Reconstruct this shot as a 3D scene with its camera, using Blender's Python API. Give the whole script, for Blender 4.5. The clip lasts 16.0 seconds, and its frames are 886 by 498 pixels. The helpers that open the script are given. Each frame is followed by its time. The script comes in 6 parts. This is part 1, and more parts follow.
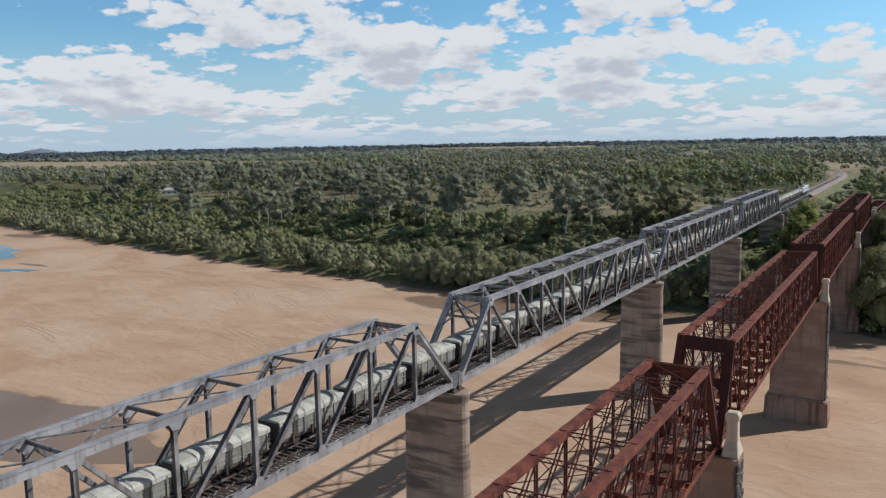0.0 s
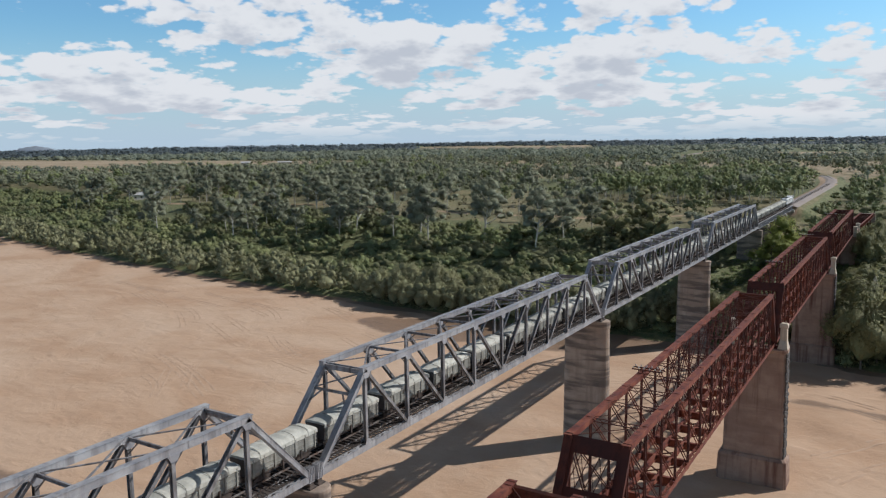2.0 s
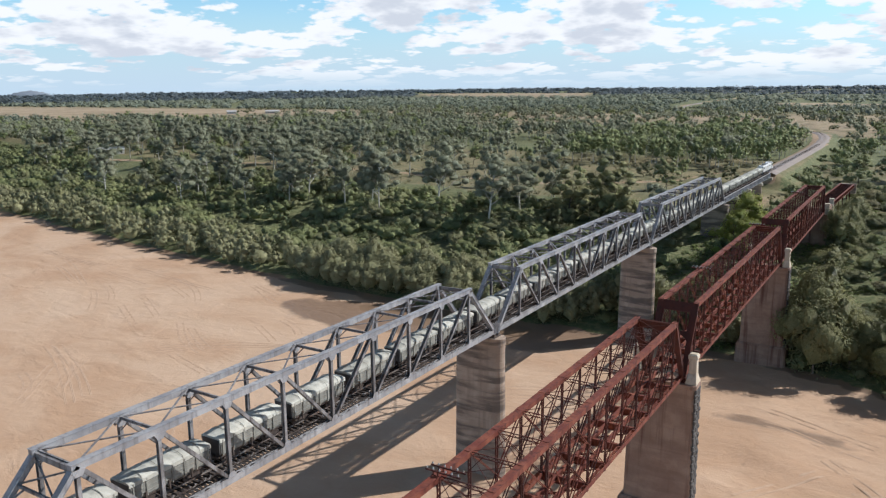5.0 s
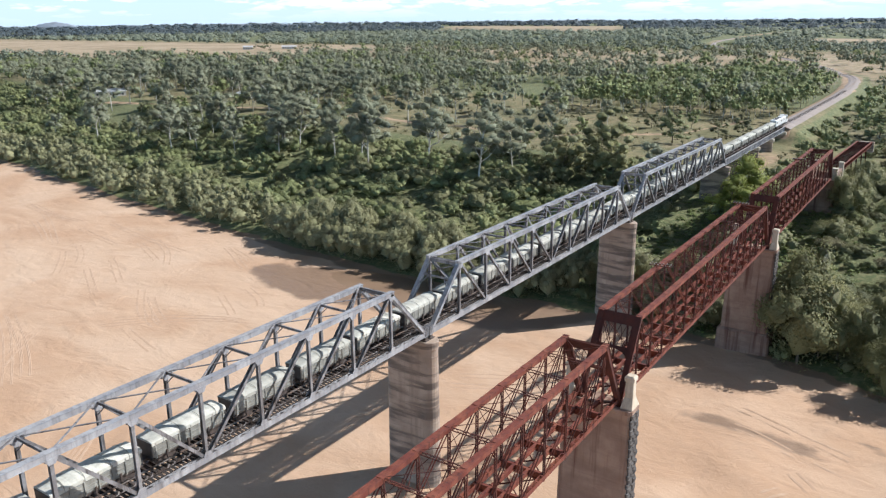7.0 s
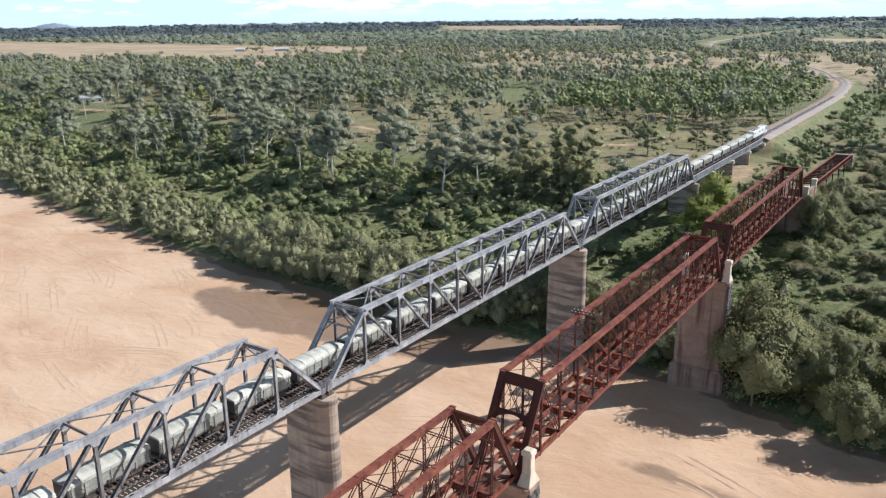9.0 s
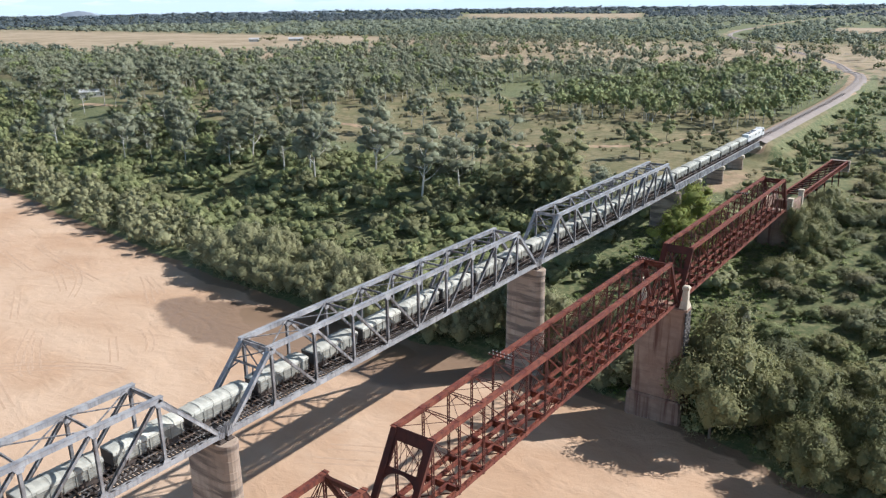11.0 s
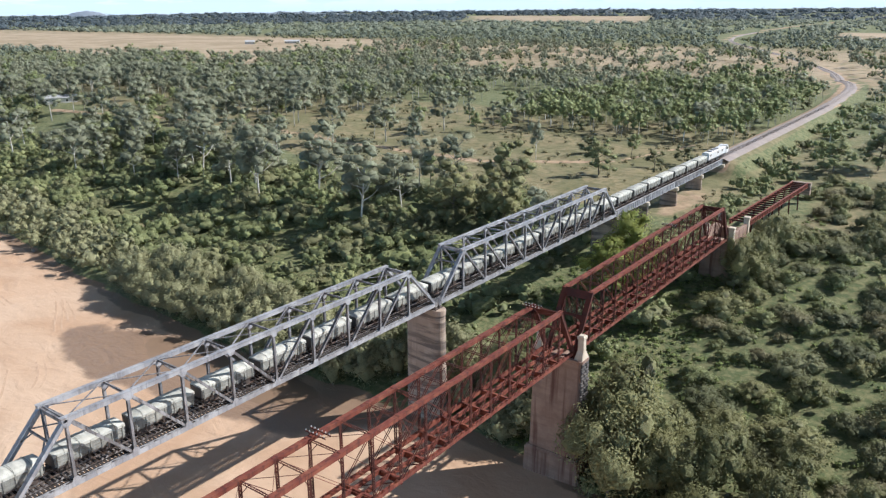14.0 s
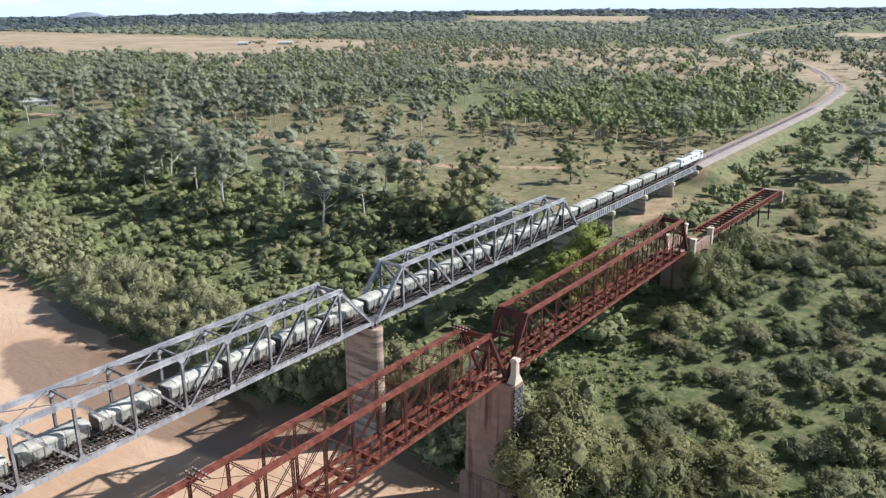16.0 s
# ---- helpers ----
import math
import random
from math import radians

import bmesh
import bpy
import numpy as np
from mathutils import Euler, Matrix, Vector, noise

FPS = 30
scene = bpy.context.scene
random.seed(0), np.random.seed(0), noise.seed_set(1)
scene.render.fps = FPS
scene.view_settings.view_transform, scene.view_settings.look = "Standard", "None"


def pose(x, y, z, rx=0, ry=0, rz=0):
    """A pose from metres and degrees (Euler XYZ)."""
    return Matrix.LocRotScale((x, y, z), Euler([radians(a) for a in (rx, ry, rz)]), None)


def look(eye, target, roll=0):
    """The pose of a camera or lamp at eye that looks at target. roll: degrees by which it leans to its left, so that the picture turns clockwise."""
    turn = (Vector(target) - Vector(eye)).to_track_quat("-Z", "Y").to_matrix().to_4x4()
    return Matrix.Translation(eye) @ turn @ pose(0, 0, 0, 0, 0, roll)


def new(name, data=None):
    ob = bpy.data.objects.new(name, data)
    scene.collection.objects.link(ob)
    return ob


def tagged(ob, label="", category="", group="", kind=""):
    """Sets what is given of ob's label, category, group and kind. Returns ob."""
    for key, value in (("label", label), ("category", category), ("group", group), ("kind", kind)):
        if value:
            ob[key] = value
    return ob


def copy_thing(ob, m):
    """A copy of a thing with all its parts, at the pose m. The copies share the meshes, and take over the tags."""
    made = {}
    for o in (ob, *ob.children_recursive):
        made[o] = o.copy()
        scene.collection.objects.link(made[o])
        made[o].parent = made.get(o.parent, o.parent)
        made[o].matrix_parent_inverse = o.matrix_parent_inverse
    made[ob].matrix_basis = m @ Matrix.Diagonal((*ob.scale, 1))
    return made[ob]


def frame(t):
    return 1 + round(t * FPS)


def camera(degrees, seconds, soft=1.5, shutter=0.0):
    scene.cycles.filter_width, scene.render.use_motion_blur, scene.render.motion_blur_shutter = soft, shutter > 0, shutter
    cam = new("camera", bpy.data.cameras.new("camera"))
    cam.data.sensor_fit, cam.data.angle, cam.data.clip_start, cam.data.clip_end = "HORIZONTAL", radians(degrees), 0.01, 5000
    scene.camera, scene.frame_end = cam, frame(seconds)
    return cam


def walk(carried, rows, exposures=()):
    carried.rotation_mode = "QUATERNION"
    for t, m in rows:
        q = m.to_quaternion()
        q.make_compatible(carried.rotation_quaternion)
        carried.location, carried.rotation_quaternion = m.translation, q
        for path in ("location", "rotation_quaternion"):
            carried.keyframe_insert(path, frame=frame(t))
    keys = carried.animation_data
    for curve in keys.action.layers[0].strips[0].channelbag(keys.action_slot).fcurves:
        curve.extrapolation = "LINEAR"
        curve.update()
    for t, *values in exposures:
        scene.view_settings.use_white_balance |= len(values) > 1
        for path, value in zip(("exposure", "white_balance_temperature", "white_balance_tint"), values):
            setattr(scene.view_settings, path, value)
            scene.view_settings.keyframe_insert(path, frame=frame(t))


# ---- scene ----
cam = camera(59.3, 16.0, soft=1.25)
PATH = [
    (0, (46.256, -150.732, 50.874), (45.215, -149.046, 50.604), -1.0),
    (0.5, (46.874, -145.172, 51.924), (45.834, -143.486, 51.648), -0.8),
    (1, (47.686, -140.062, 52.662), (46.648, -138.374, 52.392), -1.0),
    (1.5, (48.637, -135.249, 53.881), (47.598, -133.563, 53.607), -0.8),
    (2, (49.593, -130.306, 55.049), (48.555, -128.619, 54.774), -0.8),
    (2.5, (50.589, -125.423, 56.228), (49.551, -123.737, 55.951), -0.7),
    (3, (51.729, -120.528, 57.338), (50.689, -118.843, 57.055), -0.7),
    (3.5, (52.962, -115.665, 58.363), (51.92, -113.985, 58.061), -0.6),
    (4, (54.114, -110.916, 59.209), (53.073, -109.241, 58.876), -0.6),
    (4.5, (55.093, -106.127, 59.982), (54.054, -104.459, 59.61), -0.5),
    (5, (56.086, -101.318, 60.67), (55.051, -99.656, 60.261), -0.5),
    (5.2, (56.549, -99.424, 60.867), (55.514, -97.765, 60.448), -0.6),
    (7.3, (61.552, -79.808, 66.806), (60.477, -78.223, 66.229), -0.4),
    (7.5, (62.024, -78.009, 67.008), (60.949, -76.422, 66.436), -0.4),
    (8, (63.18, -73.805, 67.678), (62.105, -72.216, 67.111), -0.6),
    (8.5, (64.495, -69.869, 68.526), (63.419, -68.281, 67.961), -0.7),
    (9, (65.774, -66.039, 69.363), (64.696, -64.455, 68.791), -0.6),
    (9.2, (66.426, -64.576, 69.516), (65.344, -62.994, 68.944), -0.8),
    (11.5, (74.73, -47.983, 74.084), (73.6, -46.449, 73.476), -0.5),
    (12, (76.709, -44.246, 74.54), (75.57, -42.719, 73.932), -0.4),
    (12.5, (78.566, -40.562, 75.06), (77.426, -39.037, 74.451), -0.3),
    (13, (80.381, -36.662, 75.497), (79.239, -35.136, 74.891), -0.4),
    (13.5, (81.665, -32.335, 75.874), (80.524, -30.806, 75.273), -0.4),
    (14, (82.719, -28.577, 76.132), (81.579, -27.047, 75.533), -0.4),
    (14.5, (83.814, -25.276, 76.338), (82.674, -23.746, 75.74), -0.4),
    (15, (85.08, -22.245, 76.559), (83.939, -20.715, 75.96), -0.4),
    (15.5, (86.535, -19.437, 76.807), (85.393, -17.909, 76.207), -0.4),
    (16, (88.105, -16.735, 77.066), (86.962, -15.207, 76.467), -0.5),
]
EXPOSURES = [(0, -0.52, 6300, 11), (3.5, -0.33, 6300, 11), (5, -0.11, 6280, 11), (7.5, 0.35, 6200, 11), (9, 0.36, 6200, 11), (11.5, 0.34, 6200, 11), (13, 0.34, 6200, 11), (14.5, 0.40, 6200, 12), (16, 0.46, 6200, 12)]
walk(cam, [(t, look(eye, target, roll)) for t, eye, target, roll in PATH], EXPOSURES)

# ---------------------------------------------------------------- world, sun
SUN_ELEVATION, SUN_AZIMUTH = 39.5, 43.0   # azimuth from +y (away along the bridges) towards +x


def build_world():
    world = bpy.data.worlds.new("sky")
    scene.world = world
    world.use_nodes = True
    nt = world.node_tree
    nt.nodes.clear()
    nd, ln = nt.nodes.new, nt.links.new
    sky = nd("ShaderNodeTexSky")
    sky.sky_type, sky.sun_disc = "NISHITA", False
    sky.sun_elevation, sky.sun_rotation = radians(SUN_ELEVATION), radians(SUN_AZIMUTH)
    sky.air_density, sky.dust_density, sky.ozone_density = 1.0, 0.6, 1.5
    tc = nd("ShaderNodeTexCoord")
    sep = nd("ShaderNodeSeparateXYZ")
    ln(tc.outputs["Generated"], sep.inputs[0])

    def mathn(op, a, b=None, clamp=False):
        m = nd("ShaderNodeMath")
        m.operation, m.use_clamp = op, clamp
        for k, v in enumerate((a, b)):
            if v is None:
                continue
            if isinstance(v, (int, float)):
                m.inputs[k].default_value = v
            else:
                ln(v, m.inputs[k])
        return m.outputs[0]

    def density(lift, scale, seed):
        """Heaped cloud: wide lumps with rounded billows, lower and longer towards the skyline."""
        zz = mathn("MULTIPLY", mathn("LOGARITHM", mathn("ADD", mathn("MAXIMUM", sep.outputs[2], 0.0), 0.07 + lift), 2.71828), 0.46)
        com = nd("ShaderNodeCombineXYZ")
        ln(sep.outputs[0], com.inputs[0])
        ln(mathn("ADD", sep.outputs[1], seed), com.inputs[1])
        ln(zz, com.inputs[2])
        n = nd("ShaderNodeTexNoise")
        n.inputs["Scale"].default_value = scale
        n.inputs["Detail"].default_value = 8.0
        n.inputs["Roughness"].default_value = 0.6
        ln(com.outputs[0], n.inputs["Vector"])
        v = nd("ShaderNodeTexVoronoi")
        v.feature = "SMOOTH_F1"
        v.inputs["Scale"].default_value = scale * 4.4
        v.inputs["Detail"].default_value = 3.0
        v.inputs["Roughness"].default_value = 0.55
        v.inputs["Smoothness"].default_value = 0.35
        ln(com.outputs[0], v.inputs["Vector"])
        return mathn("ADD", mathn("MULTIPLY", n.outputs["Fac"], 0.8), mathn("MULTIPLY", mathn("SUBTRACT", 0.75, v.outputs["Distance"]), 0.26))

    def smooth(v, lo, hi):
        r = nd("ShaderNodeMapRange")
        r.interpolation_type = "SMOOTHSTEP"
        r.inputs["From Min"].default_value, r.inputs["From Max"].default_value = lo, hi
        ln(v, r.inputs["Value"])
        return r.outputs["Result"]

    side = mathn("ARCTAN2", sep.outputs[0], sep.outputs[1])

    def banks(lift):
        """Where the larger cloud banks and the blue gaps lie: bearing, height, half sizes, strength."""
        total = 0.0
        for bearing, height, wide, tall, power in CLOUD_BANKS:
            p = mathn("DIVIDE", mathn("SUBTRACT", side, bearing), wide)
            q = mathn("DIVIDE", mathn("SUBTRACT", mathn("ADD", sep.outputs[2], lift), height), tall)
            r = mathn("ADD", mathn("MULTIPLY", p, p), mathn("MULTIPLY", q, q))
            total = mathn("ADD", mathn("MULTIPLY", mathn("EXPONENT", mathn("MULTIPLY", r, -1.0)), power), total)
        return mathn("ADD", total, mathn("MULTIPLY", smooth(sep.outputs[2], 0.1, 0.0), 0.045))

    d0 = mathn("ADD", density(0.0, CLOUD_SIZE, CLOUD_SEED), banks(0.0))
    d1 = mathn("ADD", density(0.022, CLOUD_SIZE, CLOUD_SEED), banks(0.02))
    sparse = mathn("MULTIPLY", smooth(sep.outputs[2], 0.18, 0.4), 0.28)     # fewer clouds overhead than along the skyline
    mask = smooth(mathn("SUBTRACT", d0, sparse), CLOUD_LOW, CLOUD_LOW + 0.075)
    shade = smooth(mathn("SUBTRACT", d1, sparse), CLOUD_LOW + 0.03, CLOUD_LOW + 0.26)
    haze = smooth(sep.outputs[2], 0.15, -0.01)      # the bright milky band along the horizon
    cloud = nd("ShaderNodeMix")
    cloud.data_type = "RGBA"
    ln(shade, cloud.inputs["Factor"])
    cloud.inputs["A"].default_value = (10.5, 10.8, 11.1, 1)
    cloud.inputs["B"].default_value = (7.2, 7.75, 8.6, 1)
    pale = nd("ShaderNodeMix")
    pale.data_type = "RGBA"
    ln(mathn("MULTIPLY", haze, 0.9), pale.inputs["Factor"])
    blue = nd("ShaderNodeMix")
    blue.data_type, blue.blend_type = "RGBA", "MULTIPLY"
    blue.inputs["Factor"].default_value = 1.0
    high = nd("ShaderNodeMix")                      # dimmed and warmed towards the unseen zenith, to weaken the blue fill light
    high.data_type = "RGBA"
    high.inputs["A"].default_value, high.inputs["B"].default_value = SKY_TINT, (0.74, 0.55, 0.41, 1)
    ln(smooth(sep.outputs[2], 0.24, 0.6), high.inputs["Factor"])
    ln(high.outputs["Result"], blue.inputs["B"])
    ln(sky.outputs[0], blue.inputs["A"])
    ln(blue.outputs["Result"], pale.inputs["A"])
    pale.inputs["B"].default_value = (6.5, 8.2, 9.9, 1)
    mix = nd("ShaderNodeMix")
    mix.data_type = "RGBA"
    ln(mathn("MULTIPLY", mask, smooth(sep.outputs[2], -0.005, 0.03)), mix.inputs["Factor"])
    ln(pale.outputs["Result"], mix.inputs["A"])
    ln(cloud.outputs["Result"], mix.inputs["B"])
    bg = nd("ShaderNodeBackground")
    bg.inputs["Strength"].default_value = SKY_STRENGTH
    ln(mix.outputs["Result"], bg.inputs["Color"])
    out = nd("ShaderNodeOutputWorld")
    ln(bg.outputs[0], out.inputs["Surface"])


SKY_STRENGTH, CLOUD_LOW, SKY_TINT = 0.098, 0.328, (1.0, 1.52, 1.78, 1)
CLOUD_SIZE, CLOUD_SEED = 4.6, 4.0
CLOUD_BANKS = [(-0.76, 0.155, 0.13, 0.035, 0.13), (-0.68, 0.112, 0.1, 0.025, 0.11), (-0.55, 0.092, 0.09, 0.016, 0.09), (-0.515, 0.137, 0.08, 0.014, 0.12), (-0.94, 0.098, 0.07, 0.013, 0.1),
               (-1.03, 0.072, 0.1, 0.016, 0.09), (-0.83, 0.056, 0.13, 0.014, 0.09), (-0.356, 0.094, 0.06, 0.024, 0.11), (-0.2, 0.1, 0.08, 0.018, 0.1), (-0.06, 0.108, 0.06, 0.025, 0.11),
               (-0.33, 0.165, 0.1, 0.012, 0.1), (-0.95, 0.135, 0.1, 0.016, -0.1), (-0.42, 0.13, 0.035, 0.03, -0.1), (-0.22, 0.136, 0.12, 0.012, -0.1), (-0.6, 0.17, 0.05, 0.03, -0.08)]
build_world()
sun = new("sun", bpy.data.lights.new("sun", "SUN"))
sun.data.energy, sun.data.angle, sun.data.color = 5.0, radians(0.53), (1.0, 0.955, 0.895)
_az, _el = radians(SUN_AZIMUTH), radians(SUN_ELEVATION)
sun.matrix_world = look((0, 0, 200), (-math.sin(_az) * math.cos(_el) * 100, -math.cos(_az) * math.cos(_el) * 100, 200 - math.sin(_el) * 100))


# ---------------------------------------------------------------- materials
class Nodes:
    """Short notation for a node material."""

    def __init__(self, name):
        self.mat = bpy.data.materials.new(name)
        self.mat.use_nodes = True
        self.nt = self.mat.node_tree
        self.bsdf = self.nt.nodes["Principled BSDF"]
        self.out = self.nt.nodes["Material Output"]
        self.pos = self.nt.nodes.new("ShaderNodeNewGeometry").outputs["Position"]

    def link(self, a, b):
        self.nt.links.new(a, b)

    def noise(self, scale, detail=4.0, rough=0.55, stretch=(1, 1, 1), vec=None, warp=0.0):
        mp = self.nt.nodes.new("ShaderNodeMapping")
        mp.inputs["Scale"].default_value = stretch
        self.link(vec or self.pos, mp.inputs["Vector"])
        n = self.nt.nodes.new("ShaderNodeTexNoise")
        n.inputs["Scale"].default_value, n.inputs["Detail"].default_value = scale, detail
        n.inputs["Roughness"].default_value, n.inputs["Distortion"].default_value = rough, warp
        self.link(mp.outputs[0], n.inputs["Vector"])
        return n.outputs["Fac"]

    def span(self, v, lo, hi, a=0.0, b=1.0):
        r = self.nt.nodes.new("ShaderNodeMapRange")
        r.interpolation_type = "SMOOTHSTEP"
        for k, x in zip(("From Min", "From Max", "To Min", "To Max"), (lo, hi, a, b)):
            r.inputs[k].default_value = x
        self.link(v, r.inputs["Value"])
        return r.outputs["Result"]

    def mix(self, f, a, b, blend="MIX"):
        m = self.nt.nodes.new("ShaderNodeMix")
        m.data_type, m.blend_type = "RGBA", blend
        for key, v in (("Factor", f), ("A", a), ("B", b)):
            if isinstance(v, (int, float)):
                m.inputs[key].default_value = v
            elif isinstance(v, tuple):
                m.inputs[key].default_value = (*v[:3], 1)
            else:
                self.link(v, m.inputs[key])
        return m.outputs["Result"]

    def calc(self, op, a, b=0.0, clamp=False):
        m = self.nt.nodes.new("ShaderNodeMath")
        m.operation, m.use_clamp = op, clamp
        for k, v in enumerate((a, b)):
            if isinstance(v, (int, float)):
                m.inputs[k].default_value = v
            else:
                self.link(v, m.inputs[k])
        return m.outputs[0]

    def attr(self, name):
        a = self.nt.nodes.new("ShaderNodeAttribute")
        a.attribute_name = name
        return a.outputs["Fac"]

    def rand(self):
        return self.nt.nodes.new("ShaderNodeObjectInfo").outputs["Random"]

    def island(self):
        return self.nt.nodes.new("ShaderNodeNewGeometry").outputs["Random Per Island"]

    def bump(self, height, strength=0.3, distance=0.05):
        b = self.nt.nodes.new("ShaderNodeBump")
        b.inputs["Strength"].default_value, b.inputs["Distance"].default_value = strength, distance
        self.link(height, b.inputs["Height"])
        self.link(b.outputs[0], self.bsdf.inputs["Normal"])

    def finish(self, color, rough=0.7, metal=0.0):
        for key, v in (("Base Color", color), ("Roughness", rough), ("Metallic", metal)):
            if isinstance(v, (int, float)):
                self.bsdf.inputs[key].default_value = v
            elif isinstance(v, tuple):
                self.bsdf.inputs[key].default_value = (*v[:3], 1)
            else:
                self.link(v, self.bsdf.inputs[key])
        return self.mat


def worn(name, base, dark, light, scale=0.6, rough=0.6, metal=0.0, streak=0.35, bump=0.15, vary=0.12):
    """Painted or bare surface with patches, rain streaks and grain."""
    n = Nodes(name)
    patch = n.span(n.noise(scale, 5), 0.38, 0.68)
    run = n.span(n.noise(2.2, 3, stretch=(1, 1, 0.08)), 0.45, 0.75)
    grain = n.noise(14, 3)
    c = n.mix(patch, base, light)
    c = n.mix(n.calc("MULTIPLY", run, streak), c, dark)
    c = n.mix(n.calc("MULTIPLY", n.span(grain, 0.5, 0.8), 0.45), c, dark)
    c = n.mix(n.calc("MULTIPLY", n.rand(), vary), c, dark)
    n.bump(grain, bump, 0.02)
    return n.finish(c, n.span(patch, 0, 1, rough, min(1, rough + 0.15)), metal)


def leafy(name, a, b, c, thin=0.27):
    """Foliage: three greens mixed by plant, by clump and by leaf; some light passes through."""
    n = Nodes(name)
    big = n.span(n.noise(0.09, 3), 0.35, 0.65)
    small = n.span(n.noise(1.5, 4, 0.65), 0.38, 0.66)
    col = n.mix(n.span(n.calc("ADD", n.attr("tone"), n.calc("MULTIPLY", n.rand(), 0.9)), 0.1, 1.5), a, b)
    col = n.mix(n.calc("MULTIPLY", big, 0.5), col, c)
    col = n.mix(n.calc("MULTIPLY", small, 0.4), col, b)
    hsv = n.nt.nodes.new("ShaderNodeHueSaturation")
    n.link(col, hsv.inputs["Color"])
    n.link(n.span(n.island(), 0, 1, 0.84, 1.16), hsv.inputs["Value"])
    col = hsv.outputs["Color"]
    n.finish(col, 0.55)
    n.bsdf.inputs["Specular IOR Level"].default_value = 0.2
    puff = n.nt.nodes.new("ShaderNodeAttribute")         # the way the spray as a whole faces
    puff.attribute_name = "puff"
    turn = n.nt.nodes.new("ShaderNodeVectorTransform")
    turn.vector_type, turn.convert_from, turn.convert_to = "NORMAL", "OBJECT", "WORLD"
    n.link(puff.outputs["Vector"], turn.inputs[0])
    tuft = n.nt.nodes.new("ShaderNodeBump")              # twigs and gaps finer than the sprays
    tuft.inputs["Strength"].default_value, tuft.inputs["Distance"].default_value = 0.7, 0.5
    n.link(n.noise(1.9, 4, 0.65), tuft.inputs["Height"])
    n.link(turn.outputs[0], tuft.inputs["Normal"])
    n.link(tuft.outputs[0], n.bsdf.inputs["Normal"])
    tr = n.nt.nodes.new("ShaderNodeBsdfTranslucent")
    n.link(col, tr.inputs["Color"])
    n.link(turn.outputs[0], tr.inputs["Normal"])
    ms = n.nt.nodes.new("ShaderNodeMixShader")
    ms.inputs[0].default_value = thin
    n.link(n.bsdf.outputs[0], ms.inputs[1])
    n.link(tr.outputs[0], ms.inputs[2])
    n.link(ms.outputs[0], n.out.inputs["Surface"])
    return n.mat


def ground_material():
    """River sand, damp patches and painted shade along the bank toe, bank soil, dry grass, far woodland floor, by the
    masks held on the sheet.
    """
    n = Nodes("ground")
    sand_m, wet_shade_m, green_m, straw_m, bare_m = (n.attr(k) for k in ("sand", "wet_shade", "green", "straw", "bare"))
    drift = n.noise(0.035, 6, stretch=(1, 1.35, 1), warp=0.5)
    ripple = n.noise(0.36, 7, rough=0.68, stretch=(0.9, 1.15, 1), warp=0.7)
    grain = n.noise(5.0, 3)
    sand = n.mix(n.span(drift, 0.35, 0.68), (0.490, 0.319, 0.203), (0.578, 0.406, 0.280))
    sand = n.mix(n.calc("MULTIPLY", n.span(ripple, 0.5, 0.8), 0.35), sand, (0.372, 0.246, 0.164))
    sand = n.mix(n.calc("MULTIPLY", n.span(n.noise(0.016, 5, warp=1.0), 0.46, 0.66), 0.75), sand, (0.615, 0.456, 0.328))
    sand = n.mix(n.calc("MULTIPLY", n.span(grain, 0.5, 0.8), 0.25), sand, (0.296, 0.204, 0.140))
    wet_shade_n = n.span(n.calc("ADD", wet_shade_m, n.calc("MULTIPLY", n.calc("SUBTRACT", n.noise(0.12, 4), 0.5), 0.55)), 0.42, 0.56)
    sand = n.mix(wet_shade_n, sand, (0.27, 0.182, 0.122))
    tuft = n.noise(0.35, 5)
    clump = n.noise(0.05, 4)
    grass = n.mix(n.span(clump, 0.4, 0.62), (0.265, 0.222, 0.122), (0.175, 0.165, 0.078))
    grass = n.mix(n.calc("MULTIPLY", n.span(tuft, 0.42, 0.66), 0.7), grass, (0.105, 0.115, 0.048))
    straw = n.mix(n.span(n.noise(0.02, 5), 0.4, 0.65), (0.42, 0.325, 0.22), (0.31, 0.24, 0.15))
    straw = n.mix(n.calc("MULTIPLY", n.span(n.noise(0.12, 4), 0.5, 0.75), 0.5), straw, (0.2, 0.19, 0.085))
    floor = n.mix(n.span(n.noise(0.6, 6, 0.7), 0.4, 0.62), (0.095, 0.125, 0.05), (0.21, 0.21, 0.1))
    soil = n.mix(n.span(n.noise(0.3, 4), 0.4, 0.65), (0.45, 0.325, 0.215), (0.32, 0.225, 0.145))
    rag = n.calc("MULTIPLY", n.calc("SUBTRACT", n.noise(0.08, 5), 0.5), 0.7)
    col = n.mix(n.span(n.calc("ADD", straw_m, rag), 0.4, 0.6), grass, straw)
    col = n.mix(n.span(n.calc("ADD", green_m, rag), 0.4, 0.6), col, floor)
    col = n.mix(n.span(n.calc("ADD", bare_m, rag), 0.4, 0.6), col, soil)
    edge = n.calc("MULTIPLY", n.calc("SUBTRACT", n.noise(0.25, 4), 0.5), 0.5)
    col = n.mix(n.span(n.calc("ADD", sand_m, edge), 0.42, 0.58), col, sand)
    dune = n.noise(0.12, 5, stretch=(0.8, 1.25, 1), warp=0.6)
    h = n.calc("ADD", n.calc("ADD", n.calc("MULTIPLY", ripple, 0.7), n.calc("MULTIPLY", grain, 0.2)), n.calc("MULTIPLY", dune, 2.2))
    n.bump(h, 0.6, 0.45)
    return n.finish(col, n.span(wet_shade_n, 0, 1, 0.95, 0.55))


